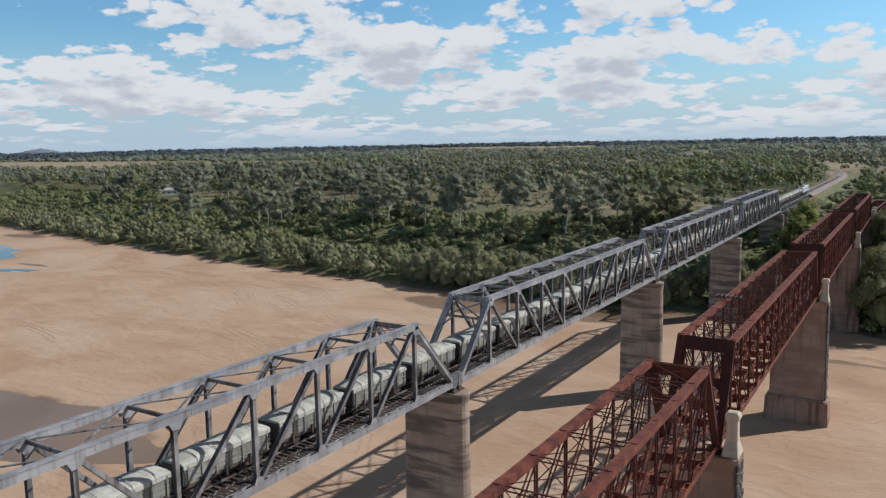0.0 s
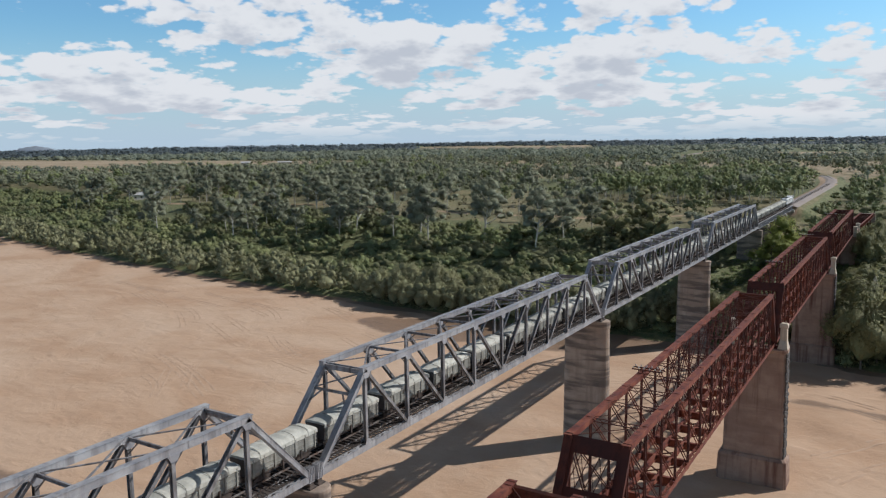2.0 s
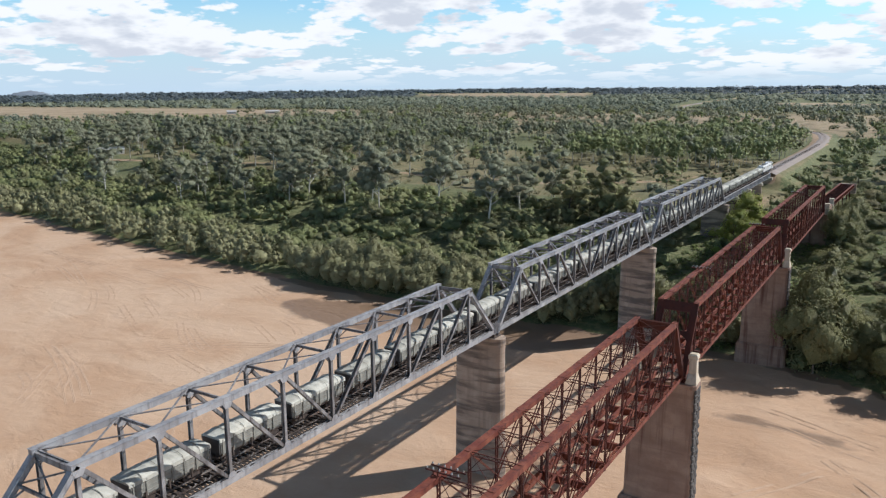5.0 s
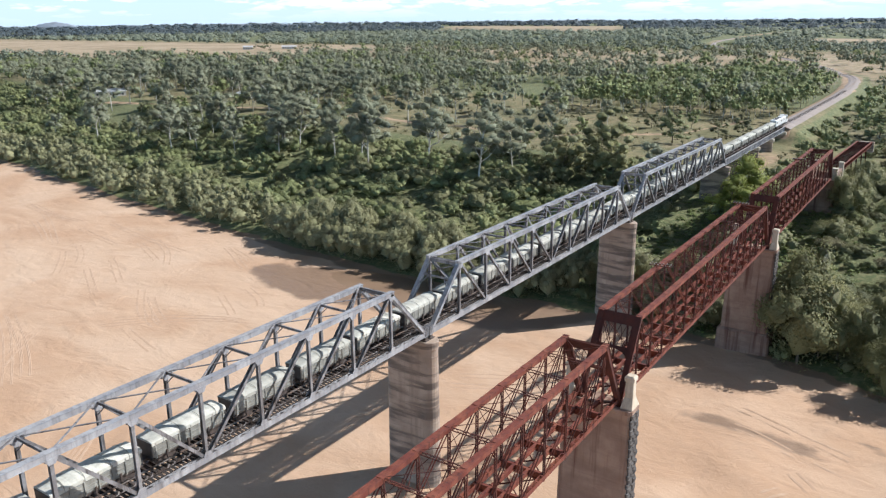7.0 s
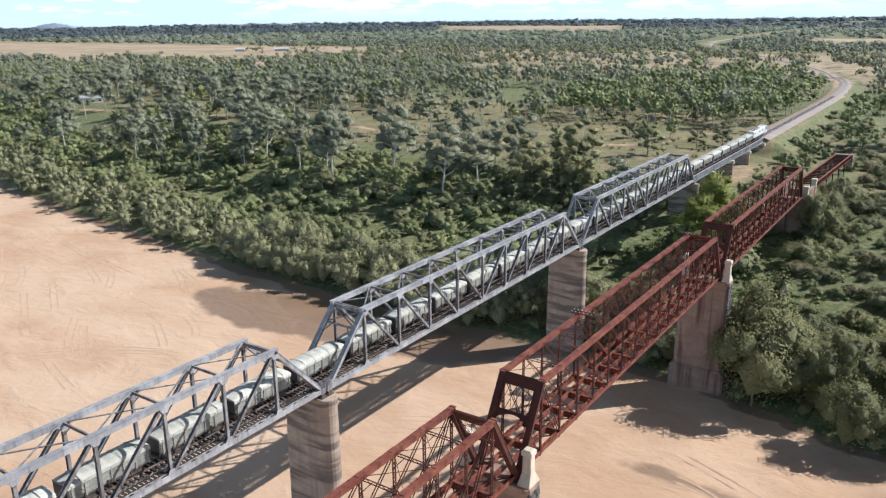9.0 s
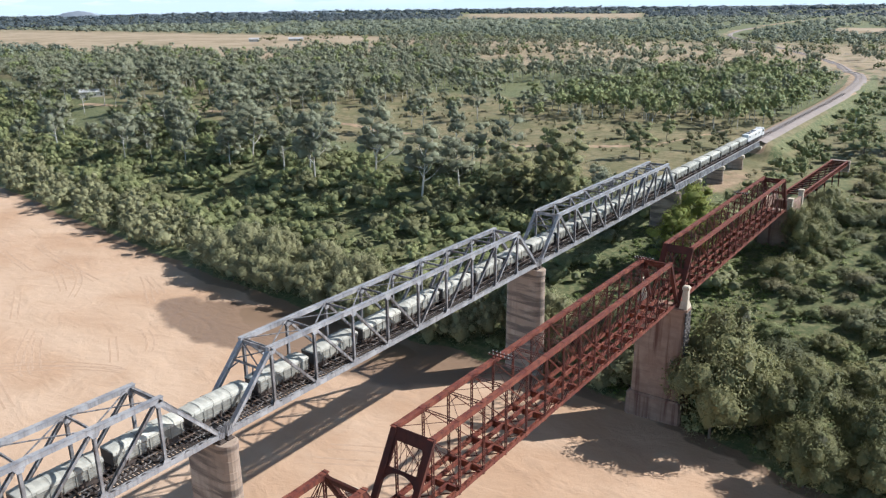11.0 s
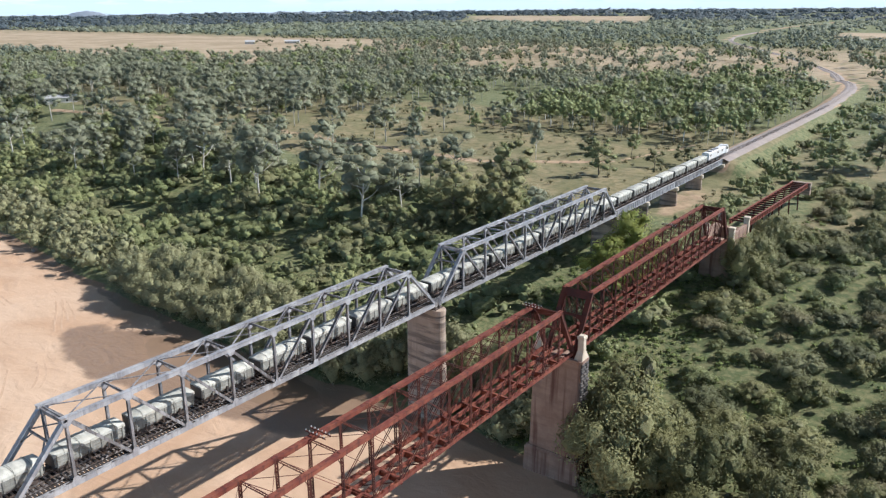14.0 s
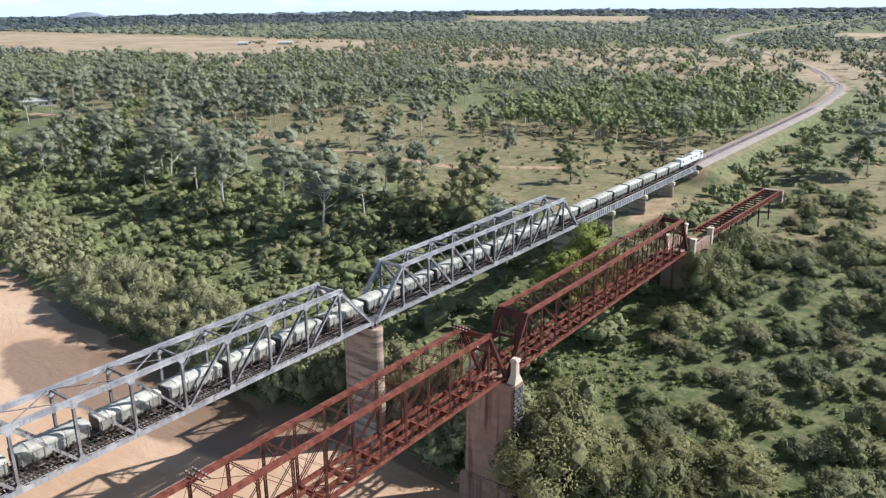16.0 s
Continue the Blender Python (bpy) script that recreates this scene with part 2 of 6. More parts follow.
M = {}
M["ground"] = ground_material()
M["track_sand"] = worn("turned sand", (0.500, 0.345, 0.235), (0.40, 0.268, 0.18), (0.56, 0.40, 0.285), 0.5, 0.95, 0, 0.1, 0.4)
M["steel"] = worn("weathered grey steel", (0.31, 0.315, 0.335), (0.10, 0.09, 0.092), (0.47, 0.475, 0.49), 0.45, 0.5, 0.1, 0.5)
# web members: grime, plus the shade of their inner faces put into the colour
M["steel_web"] = worn("grimy grey steel with shade in its tone", (0.215, 0.21, 0.215), (0.05, 0.04, 0.037), (0.38, 0.375, 0.38), 0.7, 0.55, 0.05, 0.85, 0.15, 0.3)
M["rust"] = worn("rusted red lead paint", (0.158, 0.034, 0.021), (0.040, 0.012, 0.010), (0.262, 0.085, 0.050), 0.6, 0.8, 0.0, 0.75)
M["rust_dark"] = worn("dark rusted iron", (0.075, 0.02, 0.014), (0.025, 0.011, 0.009), (0.13, 0.036, 0.023), 0.5, 0.85, 0.0, 0.5)
M["cream"] = worn("limewashed cap stone", (0.6, 0.52, 0.4), (0.3, 0.25, 0.19), (0.68, 0.6, 0.48), 0.7, 0.85, 0, 0.4)
M["dark_stone"] = worn("rock-faced blue stone", (0.092, 0.084, 0.08), (0.045, 0.042, 0.04), (0.145, 0.134, 0.126), 0.9, 0.9, 0, 0.2, 0.4, 0.5)
M["canvas"] = worn("pale tarpaulin", (0.53, 0.535, 0.475), (0.24, 0.24, 0.215), (0.66, 0.66, 0.59), 1.1, 0.7, 0, 0.3, 0.3, 0.45)
M["wagon"] = worn("dusty grey wagon steel", (0.26, 0.262, 0.235), (0.10, 0.098, 0.09), (0.37, 0.37, 0.33), 0.7, 0.65, 0, 0.6)
M["bogie"] = worn("oily brown running gear", (0.07, 0.055, 0.048), (0.02, 0.018, 0.017), (0.12, 0.09, 0.075), 1.5, 0.7, 0.1, 0.2)
M["timber"] = worn("old bridge sleepers", (0.058, 0.047, 0.042), (0.018, 0.015, 0.014), (0.12, 0.098, 0.086), 1.2, 0.9, 0, 0.2, 0.15, 0.8)
M["rail"] = worn("rail steel", (0.22, 0.16, 0.13), (0.1, 0.07, 0.06), (0.4, 0.38, 0.36), 0.8, 0.45, 0.6, 0.1)
M["ballast"] = worn("brown ballast", (0.30, 0.262, 0.245), (0.20, 0.165, 0.15), (0.37, 0.325, 0.30), 0.25, 0.95, 0, 0.1, 0.5)
M["old_sleeper"] = worn("sun-bleached sleepers", (0.30, 0.262, 0.243), (0.22, 0.185, 0.168), (0.36, 0.318, 0.293), 1.2, 0.9, 0, 0.15, 0.15, 0.15)
M["loco"] = worn("white locomotive paint", (0.68, 0.69, 0.68), (0.3, 0.3, 0.3), (0.75, 0.75, 0.75), 0.8, 0.4, 0, 0.3)
M["loco_dark"] = worn("dark grey paint", (0.05, 0.05, 0.055), (0.02, 0.02, 0.02), (0.09, 0.09, 0.09), 0.8, 0.5, 0, 0.2)
M["glass"] = worn("dark window glass", (0.02, 0.025, 0.03), (0.01, 0.01, 0.012), (0.03, 0.035, 0.04), 0.8, 0.08, 0, 0.0, 0.0)
M["bark"] = worn("smooth white gum bark", (0.60, 0.57, 0.51), (0.28, 0.25, 0.21), (0.70, 0.68, 0.62), 0.9, 0.8, 0, 0.3)
M["bark_dark"] = worn("grey-brown bark", (0.17, 0.14, 0.11), (0.07, 0.055, 0.045), (0.25, 0.21, 0.17), 0.9, 0.9, 0, 0.4)
M["roof"] = worn("pale corrugated roof", (0.6, 0.61, 0.62), (0.3, 0.3, 0.3), (0.7, 0.71, 0.72), 0.4, 0.5, 0.2, 0.3)
M["wall"] = worn("weatherboard wall", (0.6, 0.58, 0.54), (0.3, 0.28, 0.26), (0.68, 0.66, 0.62), 0.4, 0.8, 0, 0.3)
M["insulator"] = worn("white porcelain", (0.42, 0.40, 0.37), (0.2, 0.17, 0.15), (0.52, 0.5, 0.47), 2, 0.3, 0, 0.2)
M["gum"] = leafy("gum leaves", (0.294, 0.321, 0.222), (0.404, 0.427, 0.294), (0.324, 0.355, 0.260), 0.42)
M["gum_bright"] = leafy("bright gum leaves", (0.262, 0.314, 0.144), (0.411, 0.462, 0.216), (0.315, 0.369, 0.180), 0.4)
M["lime"] = leafy("bright lime-green leaves", (0.218, 0.281, 0.070), (0.436, 0.479, 0.131), (0.283, 0.342, 0.094), 0.5)
M["bank"] = leafy("olive paperbark leaves", (0.242, 0.250, 0.131), (0.385, 0.384, 0.220), (0.291, 0.305, 0.175))
M["shrub"] = leafy("green thicket leaves", (0.172, 0.213, 0.093), (0.334, 0.365, 0.169), (0.242, 0.267, 0.139))
M["shrub_dark"] = leafy("dark thicket leaves", (0.111, 0.135, 0.071), (0.266, 0.271, 0.138), (0.161, 0.178, 0.102))
# aerial haze mixed into the next two leaf colours: grey-green, then blue
M["far"] = leafy("far woodland leaves paled by haze", (0.165, 0.202, 0.151), (0.275, 0.309, 0.230), (0.209, 0.253, 0.212), 0.2)
M["far_haze"] = leafy("skyline woods in haze blue", (0.075, 0.105, 0.125), (0.12, 0.15, 0.165), (0.09, 0.12, 0.14), 0.1)
# darkened copy of the bank leaves for nearer plants; the paler one carries haze
M["olive_dark"] = leafy("darker copy of the olive leaves", (0.178, 0.190, 0.084), (0.308, 0.305, 0.145), (0.221, 0.233, 0.112))
M["weed"] = leafy("fresh green weeds", (0.15, 0.205, 0.066), (0.245, 0.30, 0.105), (0.19, 0.245, 0.085))
M["shrub_grey"] = leafy("grey-green leaves", (0.180, 0.175, 0.094), (0.316, 0.296, 0.164), (0.218, 0.209, 0.123))


def concrete(name, a, b, stain, rusty, bands=0.85, rain=0.55):
    """Cast concrete with pour lines, flood bands and run-off stains."""
    n = Nodes(name)
    patch = n.span(n.noise(0.35, 5), 0.35, 0.7)
    lift = n.span(n.noise(0.75, 5, stretch=(0.12, 0.12, 1.0), warp=0.3), 0.44, 0.62)
    runs = n.span(n.noise(0.9, 4, stretch=(1, 1, 0.06)), 0.48, 0.7)
    c = n.mix(patch, a, b)
    c = n.mix(n.calc("MULTIPLY", lift, bands), c, stain)
    c = n.mix(n.calc("MULTIPLY", runs, rain), c, rusty)
    g = n.noise(9, 4)
    c = n.mix(n.calc("MULTIPLY", n.span(g, 0.5, 0.8), 0.3), c, stain)
    n.bump(g, 0.3, 0.03)
    return n.finish(c, 0.9)


M["concrete"] = concrete("banded pier concrete", (0.36, 0.28, 0.22), (0.46, 0.37, 0.295), (0.115, 0.095, 0.085), (0.24, 0.185, 0.15))
M["old_concrete"] = concrete("rust-stained pier concrete", (0.27, 0.178, 0.135), (0.37, 0.26, 0.198), (0.16, 0.10, 0.078), (0.115, 0.05, 0.036), 0.3, 0.9)
# the blue is distance haze painted into the hill's colour
M["hill"] = worn("wooded hill in haze blue", (0.20, 0.245, 0.30), (0.15, 0.19, 0.235), (0.25, 0.29, 0.34), 0.006, 0.95, 0, 0.1, 0.0)


def water_material(name, body, gloss=0.5):
    """Still, silty water: small ripples over a murky body."""
    n = Nodes(name)
    c = n.mix(n.span(n.noise(0.05, 4), 0.35, 0.65), body, tuple(0.8 * v for v in body))
    n.bump(n.noise(1.6, 3), 0.03, 0.02)
    n.bsdf.inputs["Specular IOR Level"].default_value = gloss
    return n.finish(c, 0.5 - 0.86 * gloss)


M["mud_water"] = water_material("muddy water", (0.29, 0.20, 0.135), 0.2)
M["clear_water"] = water_material("dark still water", (0.05, 0.06, 0.055))



# ---------------------------------------------------------------- mesh code
class Build:
    """Collects the faces of one mesh."""

    def __init__(self):
        self.v, self.f = [], []

    def add(self, verts, faces):
        k = len(self.v)
        self.v += [tuple(p) for p in verts]
        self.f += [tuple(i + k for i in f) for f in faces]
        return self

    def beam(self, p, q, w, h, up=(0, 0, 1), shift=(0.0, 0.0)):
        """A bar of rectangular section from p to q, w across and h high, shifted across and up."""
        p, q = Vector(p), Vector(q)
        d = (q - p).normalized()
        u = Vector(up)
        if abs(d.dot(u)) > 0.98:
            u = Vector((0, 1, 0)) if abs(d.y) < 0.9 else Vector((1, 0, 0))
        s = d.cross(u).normalized()
        u = s.cross(d)
        o = s * shift[0] + u * shift[1]
        c = [e + o + s * (a * w / 2) + u * (b * h / 2) for e in (p, q) for a, b in ((-1, -1), (1, -1), (1, 1), (-1, 1))]
        return self.add(c, [(0, 1, 2, 3), (7, 6, 5, 4), (0, 4, 5, 1), (1, 5, 6, 2), (2, 6, 7, 3), (3, 7, 4, 0)])

    def isect(self, p, q, w, h, up=(0, 0, 1), t=0.05):
        """An I-section from p to q: flanges w wide, h over all."""
        self.beam(p, q, w, t, up, (0, h / 2 - t / 2))
        self.beam(p, q, w, t, up, (0, -h / 2 + t / 2))
        return self.beam(p, q, t, h - 2 * t, up)

    def box(self, x0, y0, z0, x1, y1, z1, bevel=0.0):
        if bevel <= 0:
            c = [(x, y, z) for z in (z0, z1) for x, y in ((x0, y0), (x1, y0), (x1, y1), (x0, y1))]
            return self.add(c, [(3, 2, 1, 0), (4, 5, 6, 7), (0, 1, 5, 4), (1, 2, 6, 5), (2, 3, 7, 6), (3, 0, 4, 7)])
        b = bevel
        ring = lambda z, i: [(px, py, z) for px, py in self._oct(x0 + i, y0 + i, x1 - i, y1 - i, b)]
        return self.loft([ring(z0, b * 0.5), ring(z0 + b, 0), ring(z1 - b, 0), ring(z1, b * 0.5)])

    @staticmethod
    def _oct(x0, y0, x1, y1, b):
        return [(x0 + b, y0), (x1 - b, y0), (x1, y0 + b), (x1, y1 - b), (x1 - b, y1), (x0 + b, y1), (x0, y1 - b), (x0, y0 + b)]

    def loft(self, rings, caps=True):
        """Skin over closed rings of equal length."""
        k, n = len(self.v), len(rings[0])
        for r in rings:
            self.v += [tuple(p) for p in r]
        for j in range(len(rings) - 1):
            for i in range(n):
                a, b = k + j * n + i, k + j * n + (i + 1) % n
                self.f.append((a, b, b + n, a + n))
        if caps:
            self.f.append(tuple(k + i for i in reversed(range(n))))
            self.f.append(tuple(k + (len(rings) - 1) * n + i for i in range(n)))
        return self

    def tube(self, pts, radii, n=7):
        """A tapered round limb along points."""
        rings = []
        for i, p in enumerate(pts):
            p = Vector(p)
            d = (Vector(pts[min(i + 1, len(pts) - 1)]) - Vector(pts[max(i - 1, 0)])).normalized()
            s = d.cross(Vector((0.31, 0.95, 0.1))).normalized()
            u = s.cross(d)
            rings.append([p + (s * math.cos(a) + u * math.sin(a)) * radii[i] for a in (2 * math.pi * j / n for j in range(n))])
        return self.loft(rings)

    def wheel(self, c, r, w, n=14):
        c = Vector(c)
        rings = [[c + Vector((x, math.cos(a) * rr, math.sin(a) * rr)) for a in (2 * math.pi * j / n for j in range(n))]
                 for x, rr in ((-w / 2, r * 0.9), (-w / 2, r), (w / 2, r), (w / 2, r * 0.9))]
        return self.loft(rings)

    def lattice(self, p, q, side, gap, pitch, bar):
        """Two flats joined by zig-zag lacing."""
        p, q, side = Vector(p), Vector(q), Vector(side).normalized()
        nrm = (q - p).cross(side).normalized()
        for k in (-1, 1):
            self.beam(p + side * k * gap / 2, q + side * k * gap / 2, bar, bar * 1.8, nrm)
        n = max(2, int((q - p).length / pitch))
        for i in range(n):
            k = 1 if i % 2 else -1
            self.beam(p.lerp(q, i / n) + side * k * gap / 2, p.lerp(q, (i + 1) / n) - side * k * gap / 2, bar * 0.7, bar * 0.45, nrm)
        return self

    def strip(self, pts, w, t):
        """A thin flat band, w wide along y, through points of one plane across y."""
        n = len(pts)
        rings = []
        for i, (x, y, z) in enumerate(pts):
            a, c = pts[max(i - 1, 0)], pts[min(i + 1, n - 1)]
            d = Vector((c[0] - a[0], 0, c[2] - a[2])).normalized()
            o = Vector((-d.z, 0, d.x)) * t / 2
            rings.append([(x - o.x, y - w / 2, z - o.z), (x - o.x, y + w / 2, z - o.z), (x + o.x, y + w / 2, z + o.z), (x + o.x, y - w / 2, z + o.z)])
        return self.loft(rings)

    def mesh(self, name, mat, smooth=False):
        me = bpy.data.meshes.new(name)
        me.from_pydata(self.v, [], self.f)
        me.materials.append(mat)
        if smooth:
            me.polygons.foreach_set("use_smooth", [True] * len(me.polygons))
        me.update()
        return me


def part(name, build, mat, parent, label="", smooth=False, kind=""):
    """Links a mesh as one object under a thing or under a part."""
    ob = new(name, build.mesh(name, mat, smooth) if isinstance(build, Build) else build)
    ob.parent = parent
    return tagged(ob, label=label, kind=kind)


def thing(name, label, category, group="", kind=""):
    return tagged(new(name), label, category, group, kind)


def skin(name, co, quads, mat, masks=(), smooth=True):
    """A mesh from numpy arrays, with float masks on its points. quads: faces of 3 or 4 corners."""
    me = bpy.data.meshes.new(name)
    n, k = quads.shape
    me.vertices.add(len(co))
    me.vertices.foreach_set("co", co.astype(np.float32).ravel())
    me.loops.add(n * k)
    me.loops.foreach_set("vertex_index", quads.astype(np.int32).ravel())
    me.polygons.add(n)
    me.polygons.foreach_set("loop_start", np.arange(0, n * k, k, dtype=np.int32))
    me.polygons.foreach_set("use_smooth", np.full(n, smooth))
    for key, v in masks:
        if key == "puff":
            a = me.attributes.new(key, "FLOAT_VECTOR", "POINT")
            a.data.foreach_set("vector", v.astype(np.float32).ravel())
            continue
        a = me.attributes.new(key, "FLOAT", "POINT")
        a.data.foreach_set("value", v.astype(np.float32).ravel())
    me.materials.append(mat)
    me.update(calc_edges=True)
    me.validate()
    return me


# ---------------------------------------------------------------- lie of the land
TOE_X = [-6000, -700, -440, -310, -210, -145, -100, -60, -15, 20, 35, 50, 62, 100, 200, 700, 6000]
TOE_Y = [900, 178, 133, 109, 92, 83, 78, 75, 77, 76, 73, 69, 65.5, 57, 40, -30, -700]
TRACK_Y = [150, 300, 380, 430, 480, 530, 580, 670, 765, 912, 1046, 1210, 1400, 1800]
TRACK_X = [-0.25, -0.25, -0.25, -0.8, -4.2, -9, -16.5, -44, -83, -156, -229, -300, -330, -340]
RAIL = 24.75                                     # top of rail
JOINT, SPAN, PITCH = -0.25, 76.2, 77.4           # grey bridge: centre line, truss length, pier spacing
OLD_X, OLD_Y, OLD_PITCH = 29.05, -2.1, 77.2       # red bridge


def fbm(x, y, scale, seed):
    """Cheap smooth value noise on arrays, about -1 to 1."""
    out = np.zeros_like(x, dtype=float)
    for k, (amp, fr) in enumerate(((0.6, 1.0), (0.3, 2.1), (0.15, 4.3))):
        u, v = x * fr / scale + seed * 17.3 + k * 5.1, y * fr / scale - seed * 9.7 + k * 3.7
        i, j = np.floor(u), np.floor(v)
        a, b = u - i, v - j
        a, b = a * a * (3 - 2 * a), b * b * (3 - 2 * b)

        def lattice(p, q):
            s = np.sin(p * 127.1 + q * 311.7) * 43758.5453
            return (s - np.floor(s)) * 2 - 1
        out += amp * ((lattice(i, j) * (1 - a) + lattice(i + 1, j) * a) * (1 - b) + (lattice(i, j + 1) * (1 - a) + lattice(i + 1, j + 1) * a) * b)
    return out


def from_toe(x, y):
    return y - np.interp(x, TOE_X, TOE_Y) - 3.0 * fbm(x, y * 0, 22.0, 2)


def track_gap(x, y):
    return np.abs(x - np.interp(y, TRACK_Y, TRACK_X))


def step(v, lo, hi):
    t = np.clip((v - lo) / (hi - lo), 0, 1)
    return t * t * (3 - 2 * t)


# standing water in the bed: centre, half lengths, turn
POOLS = [(-50, 68, 27, 9, 0.03), (-100, -74, 46, 13, 0.05), (-404, 40, 84, 46, 0.1), (-312, 20, 46, 4.5, 0.45)]


def in_pool(x, y, cx, cy, rx, ry, turn):
    """0 at the middle of a pool, 1 on its shore."""
    c, s = math.cos(turn), math.sin(turn)
    return np.hypot(((x - cx) * c + (y - cy) * s) / rx, (-(x - cx) * s + (y - cy) * c) / ry) + 0.16 * fbm(x, y, 9.0, 41)


def land(x, y):
    """Height of the ground."""
    d = from_toe(x, y)
    h = np.interp(d, [-1e4, -2, 3, 14, 50, 100, 160, 260, 900, 4700, 9000], [0, 0, 1.2, 3.2, 8.0, 16.5, 18, 20.5, 22, 36, 50])
    h = h + step(d, 5, 40) * fbm(x, y, 26.0, 4) * 1.1 + (1 - step(d, -4, 4)) * fbm(x, y, 34.0, 7) * 0.16
    for spot in POOLS:
        h = h - 0.42 * (1 - step(in_pool(x, y, *spot), 0.78, 1.04)) * (1 - step(d, -3, 1))
    rough = step(x, 24, 34) * (1 - step(x, 96, 125)) * step(y, -40, -15) * (1 - step(d, -5, 0))
    h = h + rough * (0.6 * fbm(x, y, 13.0, 51) + 0.32 * fbm(x, y, 6.0, 52))
    h = h + step(d, 400, 2500) * fbm(x, y, 700.0, 9) * 6.0
    g = track_gap(x, y)
    lift = step(y, 236, 246) * (1 - step(y, 430, 610))
    form = np.maximum(h, RAIL - 0.75 - np.maximum(g - 4.2, 0) * 0.55)
    form = np.where(g < 5.0, RAIL - 0.75, form)
    return h * (1 - lift) + form * lift


def zones(x, y):
    """Masks on the ground: sand, wet together with painted shade at the toe, green woodland floor, straw fields, bare
    earth.
    """
    d = from_toe(x, y)
    sand = 1 - step(d, -1.5, 1.5)
    pool = lambda cx, cy, rx, ry, turn=0.0: np.clip(1.25 - np.hypot(((x - cx) * math.cos(turn) + (y - cy) * math.sin(turn)) / rx, (-(x - cx) * math.sin(turn) + (y - cy) * math.cos(turn)) / ry), 0, 1)
    # pools are damp sand; the last term paints the bank bushes' shade along the toe
    wet_shade = np.maximum.reduce([pool(-68, 60, 38, 15, 0.05), pool(-50, 65, 30, 15), pool(-100, -72, 44, 15, 0.05), pool(-410, 112, 26, 9), pool(-292, 46, 16, 2.5), pool(-34, 64, 34, 13, 0.05), pool(-22, 72, 26, 9), 0.6 * pool(38, 41, 26, 4.6, -0.12), 0.57 * pool(56, 47, 20, 3.2, -0.25), 0.72 * (1 - step(-d - 2.5 * fbm(x, y, 14.0, 31), 1.5, 6.0)) * (d < 3)])
    green = step(d, -3, 1.5) * (1 - step(d, 95, 125))
    green = np.maximum(green, 0.8 * step(y, 300, 380) * (1 - step(y, 480, 540)) * (x < 60))
    green = np.maximum(green, step(y, 950, 1150) * 0.95)
    field = step(x, -2300, -1900) * (1 - step(x + (y - 760) * 0.2, -640, -560)) * step(y + x * 0.10, 400, 450) * (1 - step(y - x * 0.12, 1020, 1130))
    far_field = ((x > -0.675 * y) & (x < -0.375 * y) & (y > 1980) & (y < 2850)) | ((x > -0.125 * y - 10) & (x < 500) & (y > 1280) & (y < 1560))
    straw = np.maximum(field, far_field * 1.0)
    straw = np.maximum(straw, 0.55 * step(y, 500, 560) * (1 - step(y, 950, 1100)) * (x < 200))
    green = green * (1 - np.maximum(field, far_field * 1.0))
    way_x = [-420, -230, -166, -125, -84, -42, -29, -14, -9]
    way_y = [215, 236, 225.5, 223.8, 223, 245, 282, 330, 420]
    bare = 0.85 * (1 - step(np.abs(y - np.interp(x, way_x, way_y)), 1.4, 3.4)) * (x > -400) * (x < -26)
    bare = np.maximum(bare, (1 - step(np.abs(x - np.interp(y, TRACK_Y, TRACK_X) + 5.5), 1.6, 3.2)) * (y > 246) * 0.9)
    bare = np.maximum(bare, (1 - step(track_gap(x, y), 3.0, 4.6)) * (y > 240) * 0.9)
    green = np.maximum(green, 0.8 * (1 - step(track_gap(x, y), 7.0, 16.0)) * step(track_gap(x, y), 4.5, 6.0) * (y > 236) * (y < 600))
    green = np.maximum(green, 0.5 * step(x, 6, 14) * (1 - step(x, 34, 52)) * step(y, 150, 190) * (1 - step(y, 520, 600)))
    bare = np.maximum(bare, 0.9 * (1 - step(np.hypot((x + 151) / 5, (y - 117) / 6), 0.6, 1.1)))
    bare = np.maximum(bare, 0.55 * (1 - step(np.hypot((x - 2) / 7, (y - 205) / 26), 0.6, 1.1)))
    return sand, wet_shade, green, straw, bare


def axis(lo, a, b, hi, fine, grow):
    """Grid lines, fine from a to b and wider and wider beyond."""
    mid = list(np.arange(a, b + 0.1, fine))
    up, s = [b], fine
    while up[-1] < hi:
        s *= grow
        up.append(up[-1] + s)
    down, s = [a], fine
    while down[-1] > lo:
        s *= grow
        down.append(down[-1] - s)
    return np.array(down[:0:-1] + mid + up[1:])


def build_ground():
    xs, ys = axis(-6500, -180, 100, 6500, 2.2, 1.065), axis(-900, -80, 256, 6500, 2.2, 1.06)
    X, Y = np.meshgrid(xs, ys)
    co = np.stack([X.ravel(), Y.ravel(), land(X, Y).ravel()], 1)
    w, h = len(xs), len(ys)
    i = (np.arange(h - 1)[:, None] * w + np.arange(w - 1)[None, :]).ravel()
    quads = np.stack([i, i + 1, i + w + 1, i + w], 1)
    names = ("sand", "wet_shade", "green", "straw", "bare")
    me = skin("ground", co, quads, M["ground"], list(zip(names, zones(X, Y))))
    tagged(new("ground", me), "pale river sand rising to a scrubby bank and dry grass plain", "ground", kind="structure")


build_ground()


